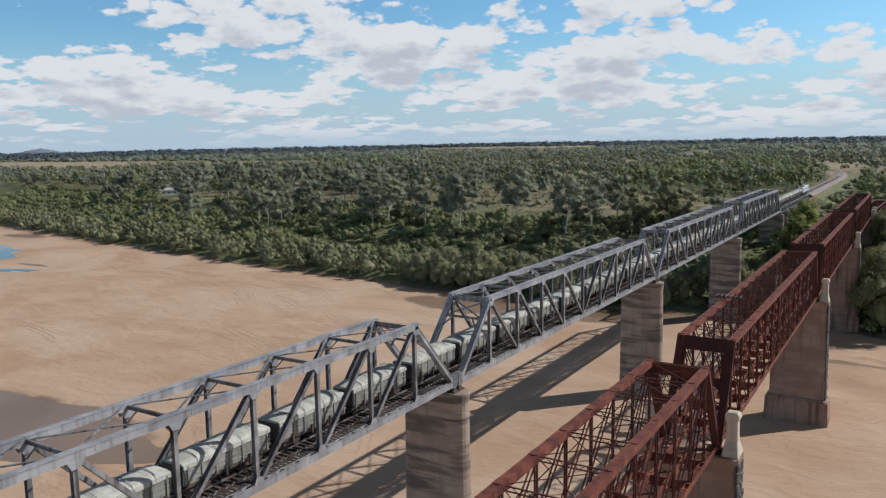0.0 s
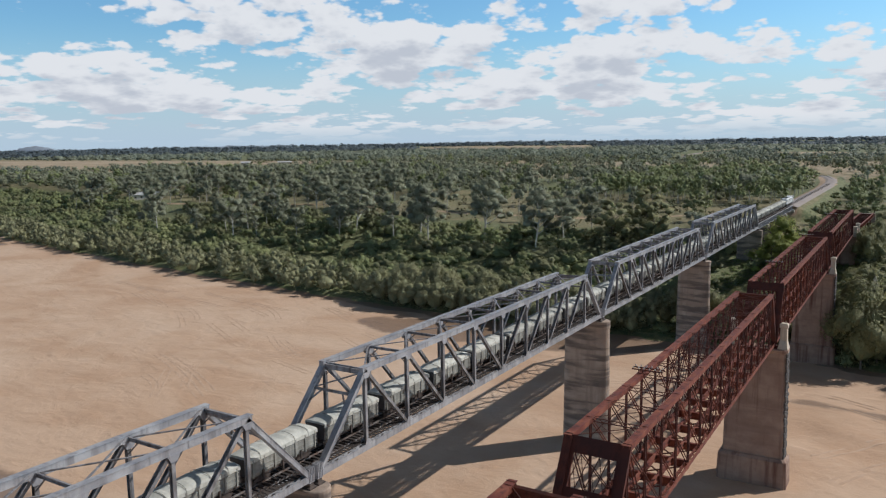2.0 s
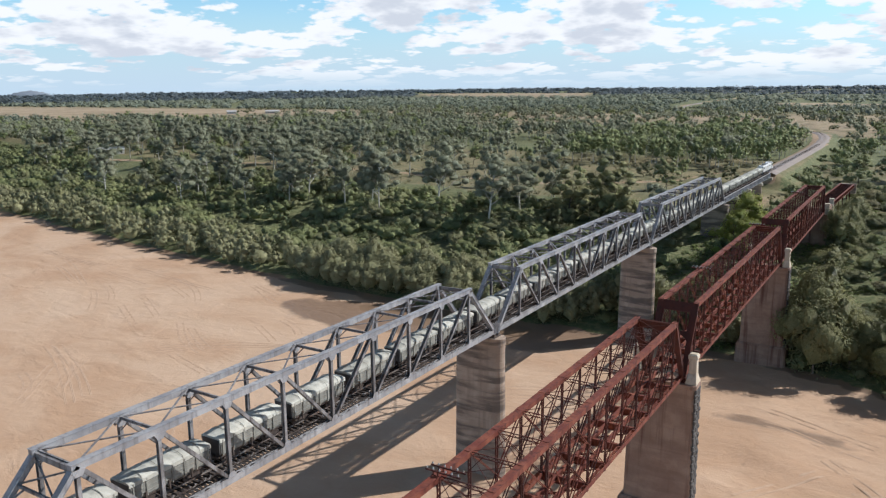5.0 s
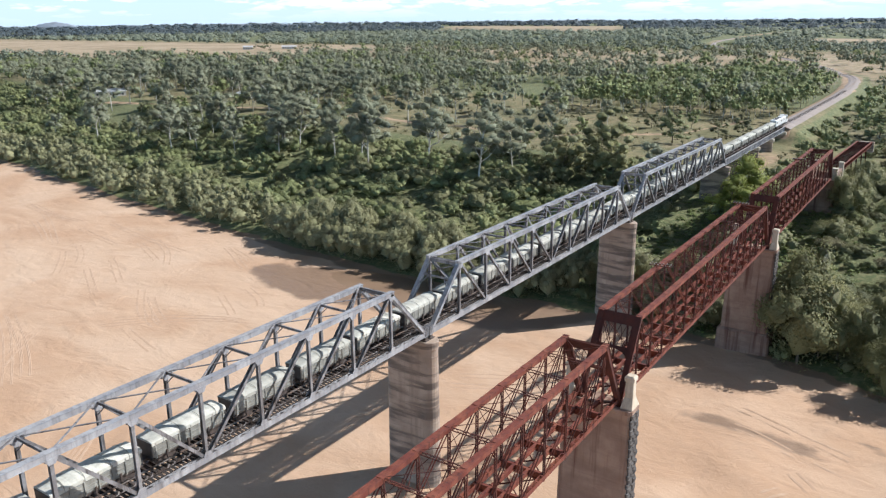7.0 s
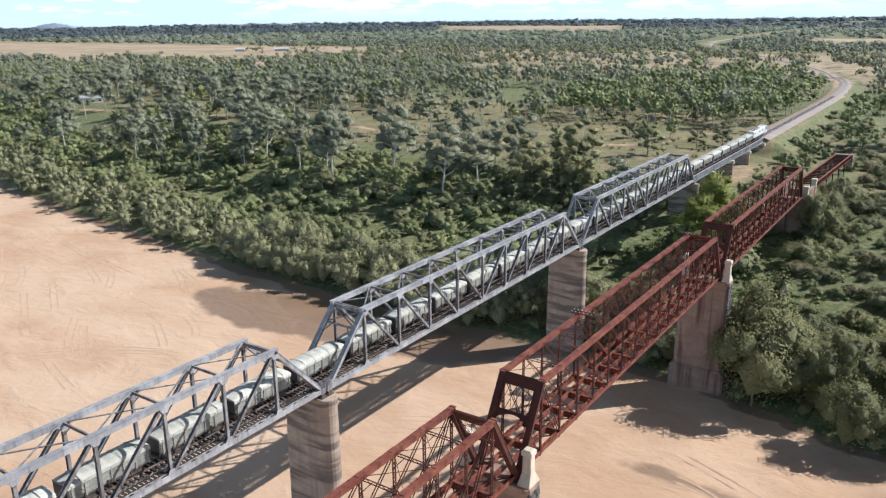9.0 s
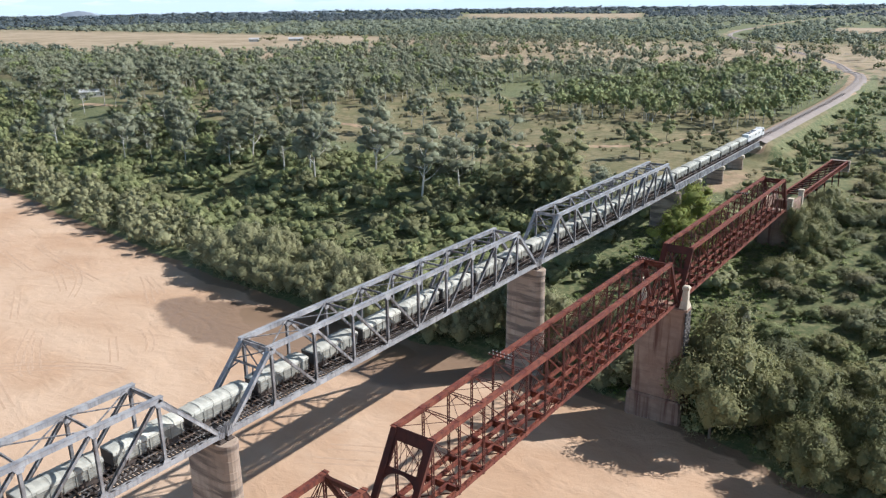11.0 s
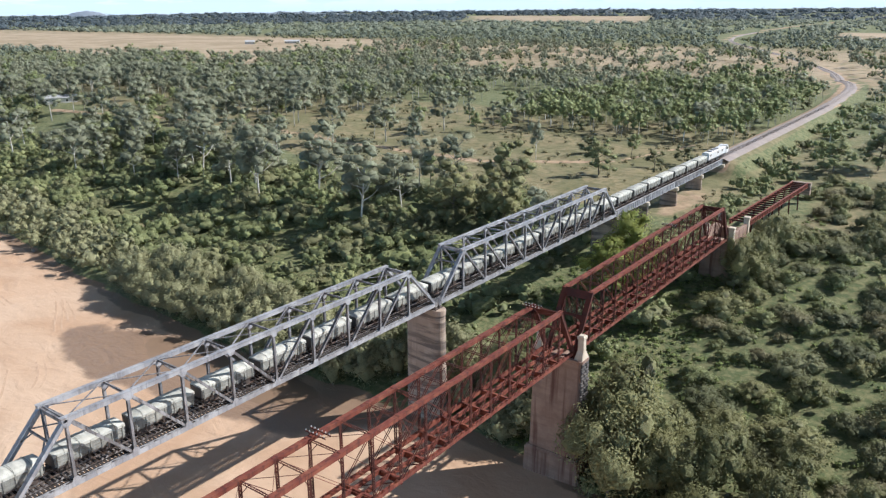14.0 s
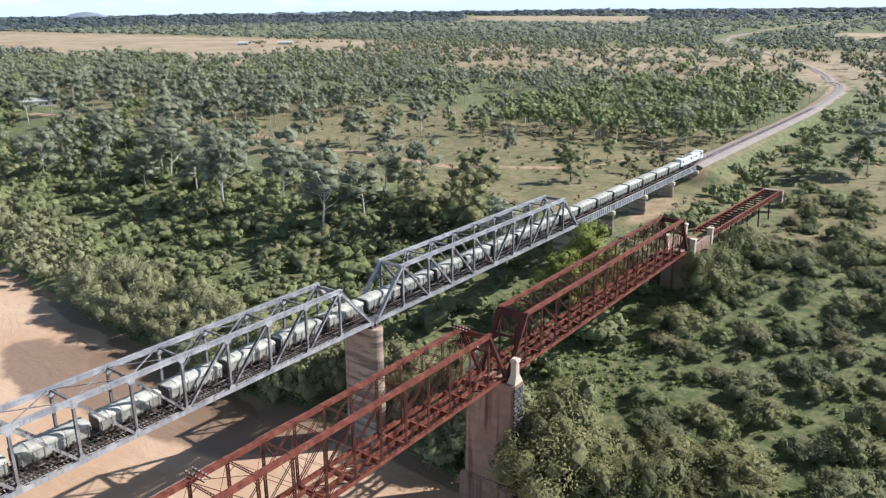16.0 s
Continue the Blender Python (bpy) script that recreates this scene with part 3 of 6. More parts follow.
def build_water(spot, mat, label):
    """Flat sheet of water filling one hollow of the bed; the sand cuts its shore."""
    cx, cy, rx, ry, turn = spot
    ring = [(cx + 1.06 * (rx * math.cos(a) * math.cos(turn) - ry * math.sin(a) * math.sin(turn)), cy + 1.06 * (rx * math.cos(a) * math.sin(turn) + ry * math.sin(a) * math.cos(turn)), -0.12) for a in (math.tau * i / 72 for i in range(72))]
    b = Build()
    b.add(ring, [tuple(range(72))])
    tagged(new("water", b.mesh("water", mat)), label, "water", kind="structure")


for k, spot in enumerate(POOLS):
    build_water(spot, M["mud_water"] if k < 2 else M["clear_water"], "shallow brown pool lying in the river sand" if k < 2 else "still pool reflecting the sky in the river bed")


# ---------------------------------------------------------------- grey railway bridge
def build_grey_span():
    """One through truss of ten panels, standing along y from 0, centre line x = 0."""
    root = thing("truss_span", "weathered grey steel through truss span carrying the railway", "bridge", "grey truss spans")
    st, hw, n = M["steel"], 2.6, 10
    pw = SPAN / n
    zb, zt = 23.95, 32.12
    plate = lambda dz: Build().loft([[(w, py, pz) for py, pz in ((-0.62, 0), (0.62, 0), (0.3, dz), (-0.3, dz))] for w in ((-0.012, 0.012) if dz > 0 else (0.012, -0.012))]).mesh("gusset_plate", st)
    low_plate, high_plate = plate(0.62), plate(-0.55)
    L = lambda k, s: Vector((s * hw, k * pw, zb))
    U = lambda k, s: Vector((s * hw, k * pw, zt))
    for s in (-1, 1):
        b = Build()
        b.beam(L(0, s) + Vector((0, -0.35, 0)), L(n, s) + Vector((0, 0.35, 0)), 0.07, 0.62, shift=(-0.27, 0))
        b.beam(L(0, s) + Vector((0, -0.35, 0)), L(n, s) + Vector((0, 0.35, 0)), 0.07, 0.62, shift=(0.27, 0))
        b.beam(L(0, s), L(n, s), 0.14, 0.04, shift=(-0.27, 0.33))
        b.beam(L(0, s), L(n, s), 0.14, 0.04, shift=(0.27, 0.33))
        ch = part("bottom_chord", b, st, root)
        cells = int(SPAN / 0.95)
        cell = SPAN / cells
        bars = [Build().beam((-k * 0.24, 0, zb + 0.36), (k * 0.24, cell, zb + 0.36), 0.26, 0.025).mesh("lacing_bar", st) for k in (-1, 1)]
        for i in range(cells):
            part("lacing_bar", bars[i % 2], None, ch).location = (s * hw, i * cell, 0)
        b = Build()
        b.beam(U(1, s) + Vector((0, -0.55, 0)), U(n - 1, s) + Vector((0, 0.55, 0)), 0.56, 0.52)
        b.beam(U(1, s) + Vector((0, -0.62, 0)), U(n - 1, s) + Vector((0, 0.62, 0)), 0.68, 0.05, shift=(0, 0.285))
        b.beam(U(1, s) + Vector((0, -0.5, 0)), U(n - 1, s) + Vector((0, 0.5, 0)), 0.64, 0.04, shift=(0, -0.28))
        for k in range(1, n - 1):                  # splice plates
            b.box(s * hw - 0.3, k * pw + 1.4, zt - 0.24, s * hw + 0.3, k * pw + 2.1, zt + 0.24)
        part("top_chord", b, st, root)
        for a, e in ((0, 1), (n, n - 1)):
            b = Build()
            p, q = L(a, s), U(e, s)
            b.beam(p, q, 0.56, 0.4, (0, 1, 0) if a == 0 else (0, -1, 0))
            b.beam(p, q, 0.66, 0.05, (0, 1, 0) if a == 0 else (0, -1, 0), (0, -0.22))
            b.beam(p, q, 0.66, 0.05, (0, 1, 0) if a == 0 else (0, -1, 0), (0, 0.22))
            part("end_post", b, st, root)
        for k in range(1, n):
            b = Build()
            b.isect(L(k, s) + Vector((0, 0, 0.25)), U(k, s) - Vector((0, 0, 0.2)), 0.34, 0.38, (1, 0, 0), 0.045)
            part("vertical", b, M["steel_web"], root)
        for k in range(1, n - 1):
            b = Build()
            p, q = (U(k, s), L(k + 1, s)) if k < n / 2 else (L(k, s), U(k + 1, s))
            b.isect(p, q, 0.34, 0.44, (1, 0, 0), 0.05)
            part("diagonal", b, M["steel_web"], root)
        for k in range(1, n):                      # gusset plates at the panel points
            for me, z in ((low_plate, zb + 0.25), (high_plate, zt - 0.3)):
                for o in (-0.31, 0.31):
                    part("gusset_plate", me, None, root).location = (s * hw + o, k * pw, z)
    for k in range(1, n):                          # top struts with knee braces
        b = Build()
        b.isect((-hw, k * pw, zt - 0.05), (hw, k * pw, zt - 0.05), 0.16, 0.3)
        b.beam((-hw, k * pw, zt - 1.4), (-1.3, k * pw, zt - 0.2), 0.09, 0.09)
        b.beam((hw, k * pw, zt - 1.4), (1.3, k * pw, zt - 0.2), 0.09, 0.09)
        part("top_strut", b, M["steel_web"], root)
    for k in range(1, n - 1):
        for s in (-1, 1):
            b = Build()
            b.beam((s * hw, k * pw, zt + 0.04 + 0.05 * s), (-s * hw, (k + 1) * pw, zt + 0.04 + 0.05 * s), 0.17, 0.09)
            part("lateral_brace", b, M["steel_web"], root)
    for a, e in ((0, 1), (n, n - 1)):              # portal bracing in the plane of the end posts
        b = Build()
        at = lambda s, t: L(a, s).lerp(U(e, s), t)
        b.beam(at(-1, 0.97), at(1, 0.97), 0.3, 0.5)
        b.beam(at(-1, 0.74), at(1, 0.74), 0.2, 0.26)
        b.beam(at(-1, 0.74), at(1, 0.97), 0.14, 0.14)
        b.beam(at(1, 0.74), at(-1, 0.97), 0.14, 0.14)
        b.beam(at(-1, 0.58), at(-1, 0.74).lerp(at(1, 0.74), 0.25), 0.16, 0.16)
        b.beam(at(1, 0.58), at(1, 0.74).lerp(at(-1, 0.74), 0.25), 0.16, 0.16)
        part("portal_brace", b, M["steel_web"], root)
    for k in range(n + 1):
        b = Build()
        b.isect((-hw + 0.3, k * pw, zb - 0.1), (hw - 0.3, k * pw, zb - 0.1), 0.32, 0.9, t=0.05)
        part("cross_girder", b, M["steel"], root)
    for x in (-0.75, 0.75):
        b = Build()
        b.isect((x, -0.3, zb + 0.1), (x, SPAN + 0.3, zb + 0.1), 0.3, 0.72, t=0.05)
        part("stringer", b, M["steel"], root)
    for x in (-1.95, 1.95):                        # narrow grating walkway beside the track
        b = Build()
        for j in range(int(SPAN / 0.5)):
            b.box(x - 0.36, j * 0.5 + 0.04, zb + 0.44, x + 0.36, j * 0.5 + 0.4, zb + 0.47)
        b.beam((x - 0.4, 0, zb + 0.42), (x - 0.4, SPAN, zb + 0.42), 0.06, 0.1)
        b.beam((x + 0.4, 0, zb + 0.42), (x + 0.4, SPAN, zb + 0.42), 0.06, 0.1)
        part("walkway_grating", b, M["timber"], root)
    beams = [Build().box(-w, -0.12, 0, w, 0.12, 0.19).mesh("sleeper", M["timber"]) for w in (1.28, 1.33, 1.38, 1.42)]
    for j in range(int((SPAN + 0.6) / 0.62) + 1):
        part("sleeper", beams[(j * 37) % 7 % 4], None, root).location = (0, j * 0.62 - 0.29, zb + 0.47)
    for x in (-0.555, 0.555):
        b = Build()
        b.isect((x, -0.6, zb + 0.735), (x, SPAN + 0.6, zb + 0.735), 0.11, 0.15, t=0.03)
        part("rail", b, M["rail"], root, "worn running rail")
    for y in (0, SPAN):                            # end stiffeners and bearings
        for s in (-1, 1):
            b = Build()
            for i in range(4):
                b.box(s * hw - 0.36, y - 0.36 + i * 0.22, zb - 0.3, s * hw + 0.36, y - 0.3 + i * 0.22, zb + 1.05)
            b.box(s * hw - 0.3, y - 0.4, zb - 0.42, s * hw + 0.3, y + 0.4, zb - 0.3)
            part("end_stiffener", b, st, root)
            b = Build()
            b.loft([[(s * hw + px * f, y + py * f, z) for px, py in ((-0.5, -0.5), (0.5, -0.5), (0.5, 0.5), (-0.5, 0.5))] for z, f in ((22.96, 1), (23.12, 1), (23.2, 0.6), (23.56, 0.5))])
            part("bearing", b, M["bogie"], root, "dark cast bearing")
    return root


def build_grey_pier(top=22.97, length=8.2, width=2.7, foot=-1.5, name="bridge_pier"):
    """Tall round-ended concrete pier with a lip at the top; stands at the origin."""
    root = thing(name, "tall round-ended concrete pier streaked with flood marks", "bridge pier", "grey bridge piers")

    def ring(z, grow):
        r, half = width / 2 + grow, length / 2 - width / 2
        pts = [(half + r * math.cos(a), r * math.sin(a)) for a in (math.pi * (i / 10 - 0.5) for i in range(11))]
        pts += [(-half - r * math.cos(a), -r * math.sin(a)) for a in (math.pi * (i / 10 - 0.5) for i in range(11))]
        return [(x, y, z) for x, y in pts]

    b = Build()
    rings, z, k = [], foot, 0
    while z < top - 1.6:
        taper = 0.28 * (1 - (z - foot) / (top - foot))
        rings += [ring(z, taper), ring(z + 1.46, taper), ring(z + 1.5, taper - 0.035), ring(z + 1.56, taper - 0.035)]
        z += 1.6
        k += 1
    rings.append(ring(top - 1.25, 0))
    b.loft(rings)
    part("shaft", b, M["concrete"], root)
    b = Build()
    b.loft([ring(top - 1.25, 0.02), ring(top - 1.15, 0.13), ring(top - 0.12, 0.13), ring(top - 0.02, 0.05), ring(top, 0.0)])
    part("cap", b, M["concrete"], root)
    return root


grey_span = build_grey_span()
grey_span.matrix_basis = pose(JOINT, 0.6, 0)
for k in (-2, -1, 1):
    copy_thing(grey_span, pose(JOINT, 0.6 + k * PITCH, 0))
grey_pier = build_grey_pier()
grey_pier.matrix_basis = pose(JOINT, 0, 0)
for k in (-2, -1, 1, 2):
    copy_thing(grey_pier, pose(JOINT, k * PITCH, 0))


# ---------------------------------------------------------------- grey approach
def build_girder_span(length):
    """A deck of two stiffened plate girders under the track."""
    root = thing("girder_span", "grey riveted plate girder span with stiffeners on the approach", "bridge", "grey girder spans")
    for s in (-1, 1):
        b = Build()
        x = s * 1.9
        b.beam((x, 0.1, 23.8), (x, length - 0.1, 23.8), 0.05, 1.75)
        b.beam((x, 0.1, 24.7), (x, length - 0.1, 24.7), 0.45, 0.06)
        b.beam((x, 0.1, 22.92), (x, length - 0.1, 22.92), 0.45, 0.06)
        g = part("girder", b, M["steel"], root)
        rib = Build().box(-0.17, -0.05, 22.95, 0.17, 0.05, 24.67).mesh("stiffener", M["steel"])
        n = int(length / 1.25)
        for i in range(n + 1):
            part("stiffener", rib, None, g).location = (x, 0.25 + (length - 0.5) * i / n, 0)
    b = Build()
    for i in range(int(length / 3)):
        b.isect((-1.9, 1 + i * 3, 23.8), (1.9, 1 + i * 3, 23.8), 0.2, 0.9)
    part("cross_frame", b, M["steel"], root)
    beam = Build().box(-1.5, -0.12, 24.42, 1.5, 0.12, 24.6).mesh("sleeper", M["timber"])
    for j in range(int(length / 0.62)):
        part("sleeper", beam, None, root).location = (0, j * 0.62 + 0.22, 0)
    for x in (-0.555, 0.555):
        b = Build()
        b.isect((x, 0, 24.675), (x, length, 24.675), 0.11, 0.15, t=0.03)
        part("rail", b, M["rail"], root, "worn running rail")
    return root


def build_approach_pier(ground_z):
    root = thing("approach_pier", "low concrete wall pier with rounded ends under the approach", "bridge pier", "approach piers")
    b = Build()
    oval = lambda z, hx, hy: [(math.copysign(abs(math.cos(a)) ** 0.5, math.cos(a)) * hx, math.copysign(abs(math.sin(a)) ** 0.5, math.sin(a)) * hy, z) for a in (2 * math.pi * (i + 0.5) / 24 for i in range(24))]
    b.loft([oval(ground_z - 2, 2.7, 0.75), oval(21.7, 2.5, 0.62)])
    part("shaft", b, M["concrete"], root)
    b = Build()
    b.loft([oval(21.7, 2.55, 0.65), oval(21.85, 2.95, 0.9), oval(22.7, 2.95, 0.9), oval(22.88, 2.8, 0.8)])
    part("cap", b, M["cream"], root)
    return root


APPROACH = [155.0, 176.0, 198.3, 220.3, 242.0]
first = build_girder_span(21.8)
first.matrix_basis = pose(JOINT, APPROACH[0] + 0.4, 0)
for y in APPROACH[1:-1]:
    copy_thing(first, pose(JOINT, y + 0.1, 0))
first = build_approach_pier(16.5)
first.matrix_basis = pose(JOINT, APPROACH[1], 0)
for y in APPROACH[2:]:
    copy_thing(first, pose(JOINT, y, 0))


def build_track():
    """Ballasted track beyond the bridge, following the curve."""
    ys = np.concatenate([np.arange(243, 600, 6.0), np.arange(600, 1500, 20.0)])
    xs = np.interp(ys, TRACK_Y, TRACK_X)
    ker = np.ones(9) / 9
    pad = np.concatenate([np.full(4, xs[0]), xs, xs[-1] + (xs[-1] - xs[-2]) * np.arange(1, 5)])
    xs = np.convolve(pad, ker, "valid")
    nx, ny = -np.gradient(ys), np.gradient(xs)
    nl = np.hypot(nx, ny)
    nx, ny = nx / nl, ny / nl
    z = np.maximum(RAIL - 0.35 - 8 * step(ys, 420, 610), land(xs, ys) + 0.35)
    z = np.convolve(np.pad(z, 4, "edge"), ker, "valid")

    def ribbon(prof):
        b, rings = Build(), []
        for x, y, a, c, zz in zip(xs, ys, nx, ny, z):
            rings.append([(x + a * o, y + c * o, zz + dz) for o, dz in prof])
        m = len(prof)
        k = len(b.v)
        for r in rings:
            b.v += r
        for j in range(len(rings) - 1):
            for i in range(m - 1):
                q = k + j * m + i
                b.f.append((q, q + 1, q + 1 + m, q + m))
        return b

    root = tagged(new("ballast", ribbon([(-4.0, -0.6), (-2.3, 0.1), (-1.4, 0.2), (1.4, 0.2), (2.3, 0.1), (4.0, -0.6)]).mesh("ballast", M["ballast"])),
                  "brown ballasted railway track curving away into the bush", "railway track", kind="structure")
    for o in (-0.555, 0.555):
        part("rail", ribbon([(o - 0.06, 0.15), (o - 0.04, 0.35), (o + 0.04, 0.35), (o + 0.06, 0.15)]), M["rail"], root, "worn running rail")
    beam = Build().box(-1.05, -0.12, -0.2, 1.05, 0.12, -0.08).mesh("sleeper", M["old_sleeper"])
    for y in np.arange(243.5, 420, 0.75):
        part("sleeper", beam, None, root).location = (float(np.interp(y, ys, xs)), y, RAIL)


build_track()


# ---------------------------------------------------------------- red bridge
def build_red_span():
    """Pin-jointed through truss of sixteen short panels, from y = 0, centre line x = 0."""
    root = thing("truss_span", "abandoned rusty red pin-jointed through truss span", "bridge", "red truss spans")
    ru, hw, n = M["rust"], 2.4, 16
    pw = SPAN / n
    zb, zt = 23.0, 31.35
    L = lambda k, s: Vector((s * hw, k * pw, zb))
    U = lambda k, s: Vector((s * hw, k * pw, zt))
    post = Build().lattice((0, 0, 0.2), (0, 0, zt - zb - 0.25), (0, 1, 0), 0.36, 0.5, 0.07)
    post.lattice((-0.0, 0, 0.2), (0.0, 0, zt - zb - 0.25), (1, 0, 0), 0.2, 0.6, 0.045)
    post = post.mesh("vertical_post", M["rust_dark"])
    for s in (-1, 1):
        b = Build()
        for o in (-0.25, 0.25):
            b.beam(U(1, s) - Vector((0, 0.35, 0)), U(n - 1, s) + Vector((0, 0.35, 0)), 0.17, 0.04, shift=(o, 0.28))
        cells = int((n - 2) * pw / 0.55)
        for i in range(cells):                     # zigzag bars between the two flanges
            k, y0, y1 = (1 if i % 2 else -1), pw + (n - 2) * pw * i / cells, pw + (n - 2) * pw * (i + 1) / cells
            b.beam((s * hw - 0.24 * k, y0, zt + 0.263), (s * hw + 0.24 * k, y1, zt + 0.263), 0.14, 0.022)
        b.beam(U(1, s) - Vector((0, 0.3, 0)), U(n - 1, s) + Vector((0, 0.3, 0)), 0.06, 0.5, shift=(-0.24, 0))
        b.beam(U(1, s) - Vector((0, 0.3, 0)), U(n - 1, s) + Vector((0, 0.3, 0)), 0.06, 0.5, shift=(0.24, 0))
        for k in range(1, n):
            b.box(s * hw - 0.34, k * pw - 0.45, zt + 0.29, s * hw + 0.34, k * pw + 0.45, zt + 0.33)
        top = part("top_chord", b, ru, root)
        b = Build()
        b.beam(U(1, s) - Vector((0, 0.3, 0)), U(n - 1, s) + Vector((0, 0.3, 0)), 0.42, 0.03, shift=(0, 0.255))
        part("web_plate", b, ru, top)
        b = Build()
        for i in range(int((n - 2) * pw / 0.8)):
            k = 1 if i % 2 else -1
            y0 = pw + i * 0.8
            b.beam((s * hw - 0.2 * k, y0, zt - 0.25), (s * hw + 0.2 * k, y0 + 0.8, zt - 0.25), 0.09, 0.02)
        part("lacing", b, M["rust_dark"], top, kind="stuff")
        for o in (-0.2, 0.2):
            b = Build()
            b.beam(L(0, s), L(n, s), 0.06, 0.5, shift=(o, 0))
            part("bottom_chord_bar", b, ru, root)
        flat = Build().box(-0.24, -0.11, 0.252, 0.24, 0.11, 0.275).mesh("batten_plate", ru)
        for i in range(int(SPAN / 1.2)):
            part("batten_plate", flat, None, root).location = (s * hw, i * 1.2 + 0.31, zb)
        for k in range(1, n):
            ob = part("vertical_post", post, None, root)
            ob.location = L(k, s)
        rods = []
        for k in range(1, n // 2):
            rods += [(k, k + 2)] + ([(k, k + 1)] if k == 1 else [])
        rods += [(n - a, n - e) for a, e in rods] + [(n // 2, n // 2 + 2), (n // 2, n // 2 - 2), (n // 2 + 1, n // 2 - 1), (n // 2 - 1, n // 2 + 1)]
        for a, e in dict.fromkeys(rods):
            b = Build()
            for o in (-0.13, 0.13):
                b.beam(U(a, s), L(e, s), 0.04, 0.11, (1, 0, 0), (0, o))
            part("tie_bar", b, M["rust_dark"] if a % 2 else ru, root)
        for a, e in ((n // 2 - 1, n // 2), (n // 2 + 1, n // 2)):
            b = Build()
            b.beam(U(a, s), L(e, s), 0.05, 0.05)
            part("counter_rod", b, ru, root)
    for a, e in ((0, 1), (n, n - 1)):
        at = lambda s, t, i=0.0: L(a, s).lerp(U(e, s), t) + Vector((-s * i, 0, 0))
        up = (0, -1, 0) if a == 0 else (0, 1, 0)
        for s in (-1, 1):
            b = Build()
            b.beam(at(s, -0.02), at(s, 1.03), 0.62, 0.46, up)
            b.beam(at(s, -0.02), at(s, 1.03), 0.72, 0.05, up, (0, 0.25))
            part("end_post", b, M["rust_dark"], root)
        b = Build()
        d = (U(e, 1) - L(a, 1)).normalized()
        thick = Vector((1, 0, 0)).cross(d).normalized() * 0.12
        plate = lambda pts: b.loft([[p - thick for p in pts], [p + thick for p in pts]])
        plate([at(-1, 0.88, 0.3), at(1, 0.88, 0.3), at(1, 1.02, 0.3), at(-1, 1.02, 0.3)])
        arch = [at(-1, 0.60, 0.3), at(1, 0.60, 0.3)]
        low = []
        for i in range(11):                         # arched lower edge of the portal plate
            u = i / 10
            lx = 0.3 + (2 * hw - 0.6) * u
            t = 0.44 + 0.12 * math.sin(math.pi * u) ** 0.5
            low.append(at(-1, t, 0.0) + Vector((lx, 0, 0)))
        plate(low + arch[::-1])
        for s in (-1, 1):
            plate([at(s, 0.60, 0.3), at(s, 0.60, 0.62), at(s, 0.88, 0.62), at(s, 0.88, 0.3)])
        part("portal_plate", b, M["rust_dark"], root, "dark rusty portal plate with arched opening")
        b = Build()
        for i in range(5):
            u0, u1 = i / 5, (i + 1) / 5
            for f, g in ((0.60, 0.88), (0.88, 0.60)):
                b.beam(at(-1, f) + Vector((0.5 + 3.8 * u0, 0, 0)), at(-1, g) + Vector((0.5 + 3.8 * u1, 0, 0)), 0.05, 0.05)
        part("portal_lattice", b, M["rust_dark"], root)
    for k in range(1, n):
        b = Build()
        b.lattice((-hw + 0.25, k * pw, zt - 0.05), (hw - 0.25, k * pw, zt - 0.05), (0, 0, 1), 0.3, 0.4, 0.06)
        b.beam((-hw, k * pw, zt - 1.6), (-hw + 1.2, k * pw, zt - 0.2), 0.07, 0.07)
        b.beam((hw, k * pw, zt - 1.6), (hw - 1.2, k * pw, zt - 0.2), 0.07, 0.07)
        part("top_strut", b, M["rust_dark"], root)
        b = Build()
        b.isect((-hw - 0.1, k * pw, zb - 0.15), (hw + 0.1, k * pw, zb - 0.15), 0.34, 0.85, t=0.05)
        part("floor_beam", b, ru, root)
    for k in range(1, n - 1):
        for s in (-1, 1):
            b = Build()
            b.beam((s * hw, k * pw, zt + 0.1), (-s * hw, (k + 1) * pw, zt + 0.1), 0.05, 0.05)
            part("lateral_rod", b, M["rust_dark"], root)
    for k in range(n):
        for x in (-0.8, 0.8):
            b = Build()
            b.isect((x, k * pw + 0.06, zb + 0.1), (x, (k + 1) * pw - 0.06, zb + 0.1), 0.28, 0.56, t=0.05)
            part("stringer", b, ru, root)
        b = Build()
        b.beam((-hw + 0.2, k * pw + 0.2, zb - 0.3), (hw - 0.2, (k + 1) * pw - 0.2, zb - 0.3), 0.12, 0.1)
        b.beam((hw - 0.2, k * pw + 0.2, zb - 0.36), (-hw + 0.2, (k + 1) * pw - 0.2, zb - 0.36), 0.12, 0.1)
        part("bottom_lateral", b, M["rust_dark"], root)
    for y in (0, SPAN):
        for s in (-1, 1):
            b = Build()
            b.loft([[(s * hw + px * f, y + py * f, z) for px, py in ((-0.5, -0.4), (0.5, -0.4), (0.5, 0.4), (-0.5, 0.4))] for z, f in ((22.3, 1), (22.42, 1), (22.5, 0.55), (22.9, 0.45))])
            part("bearing", b, M["rust_dark"], root)
    return root


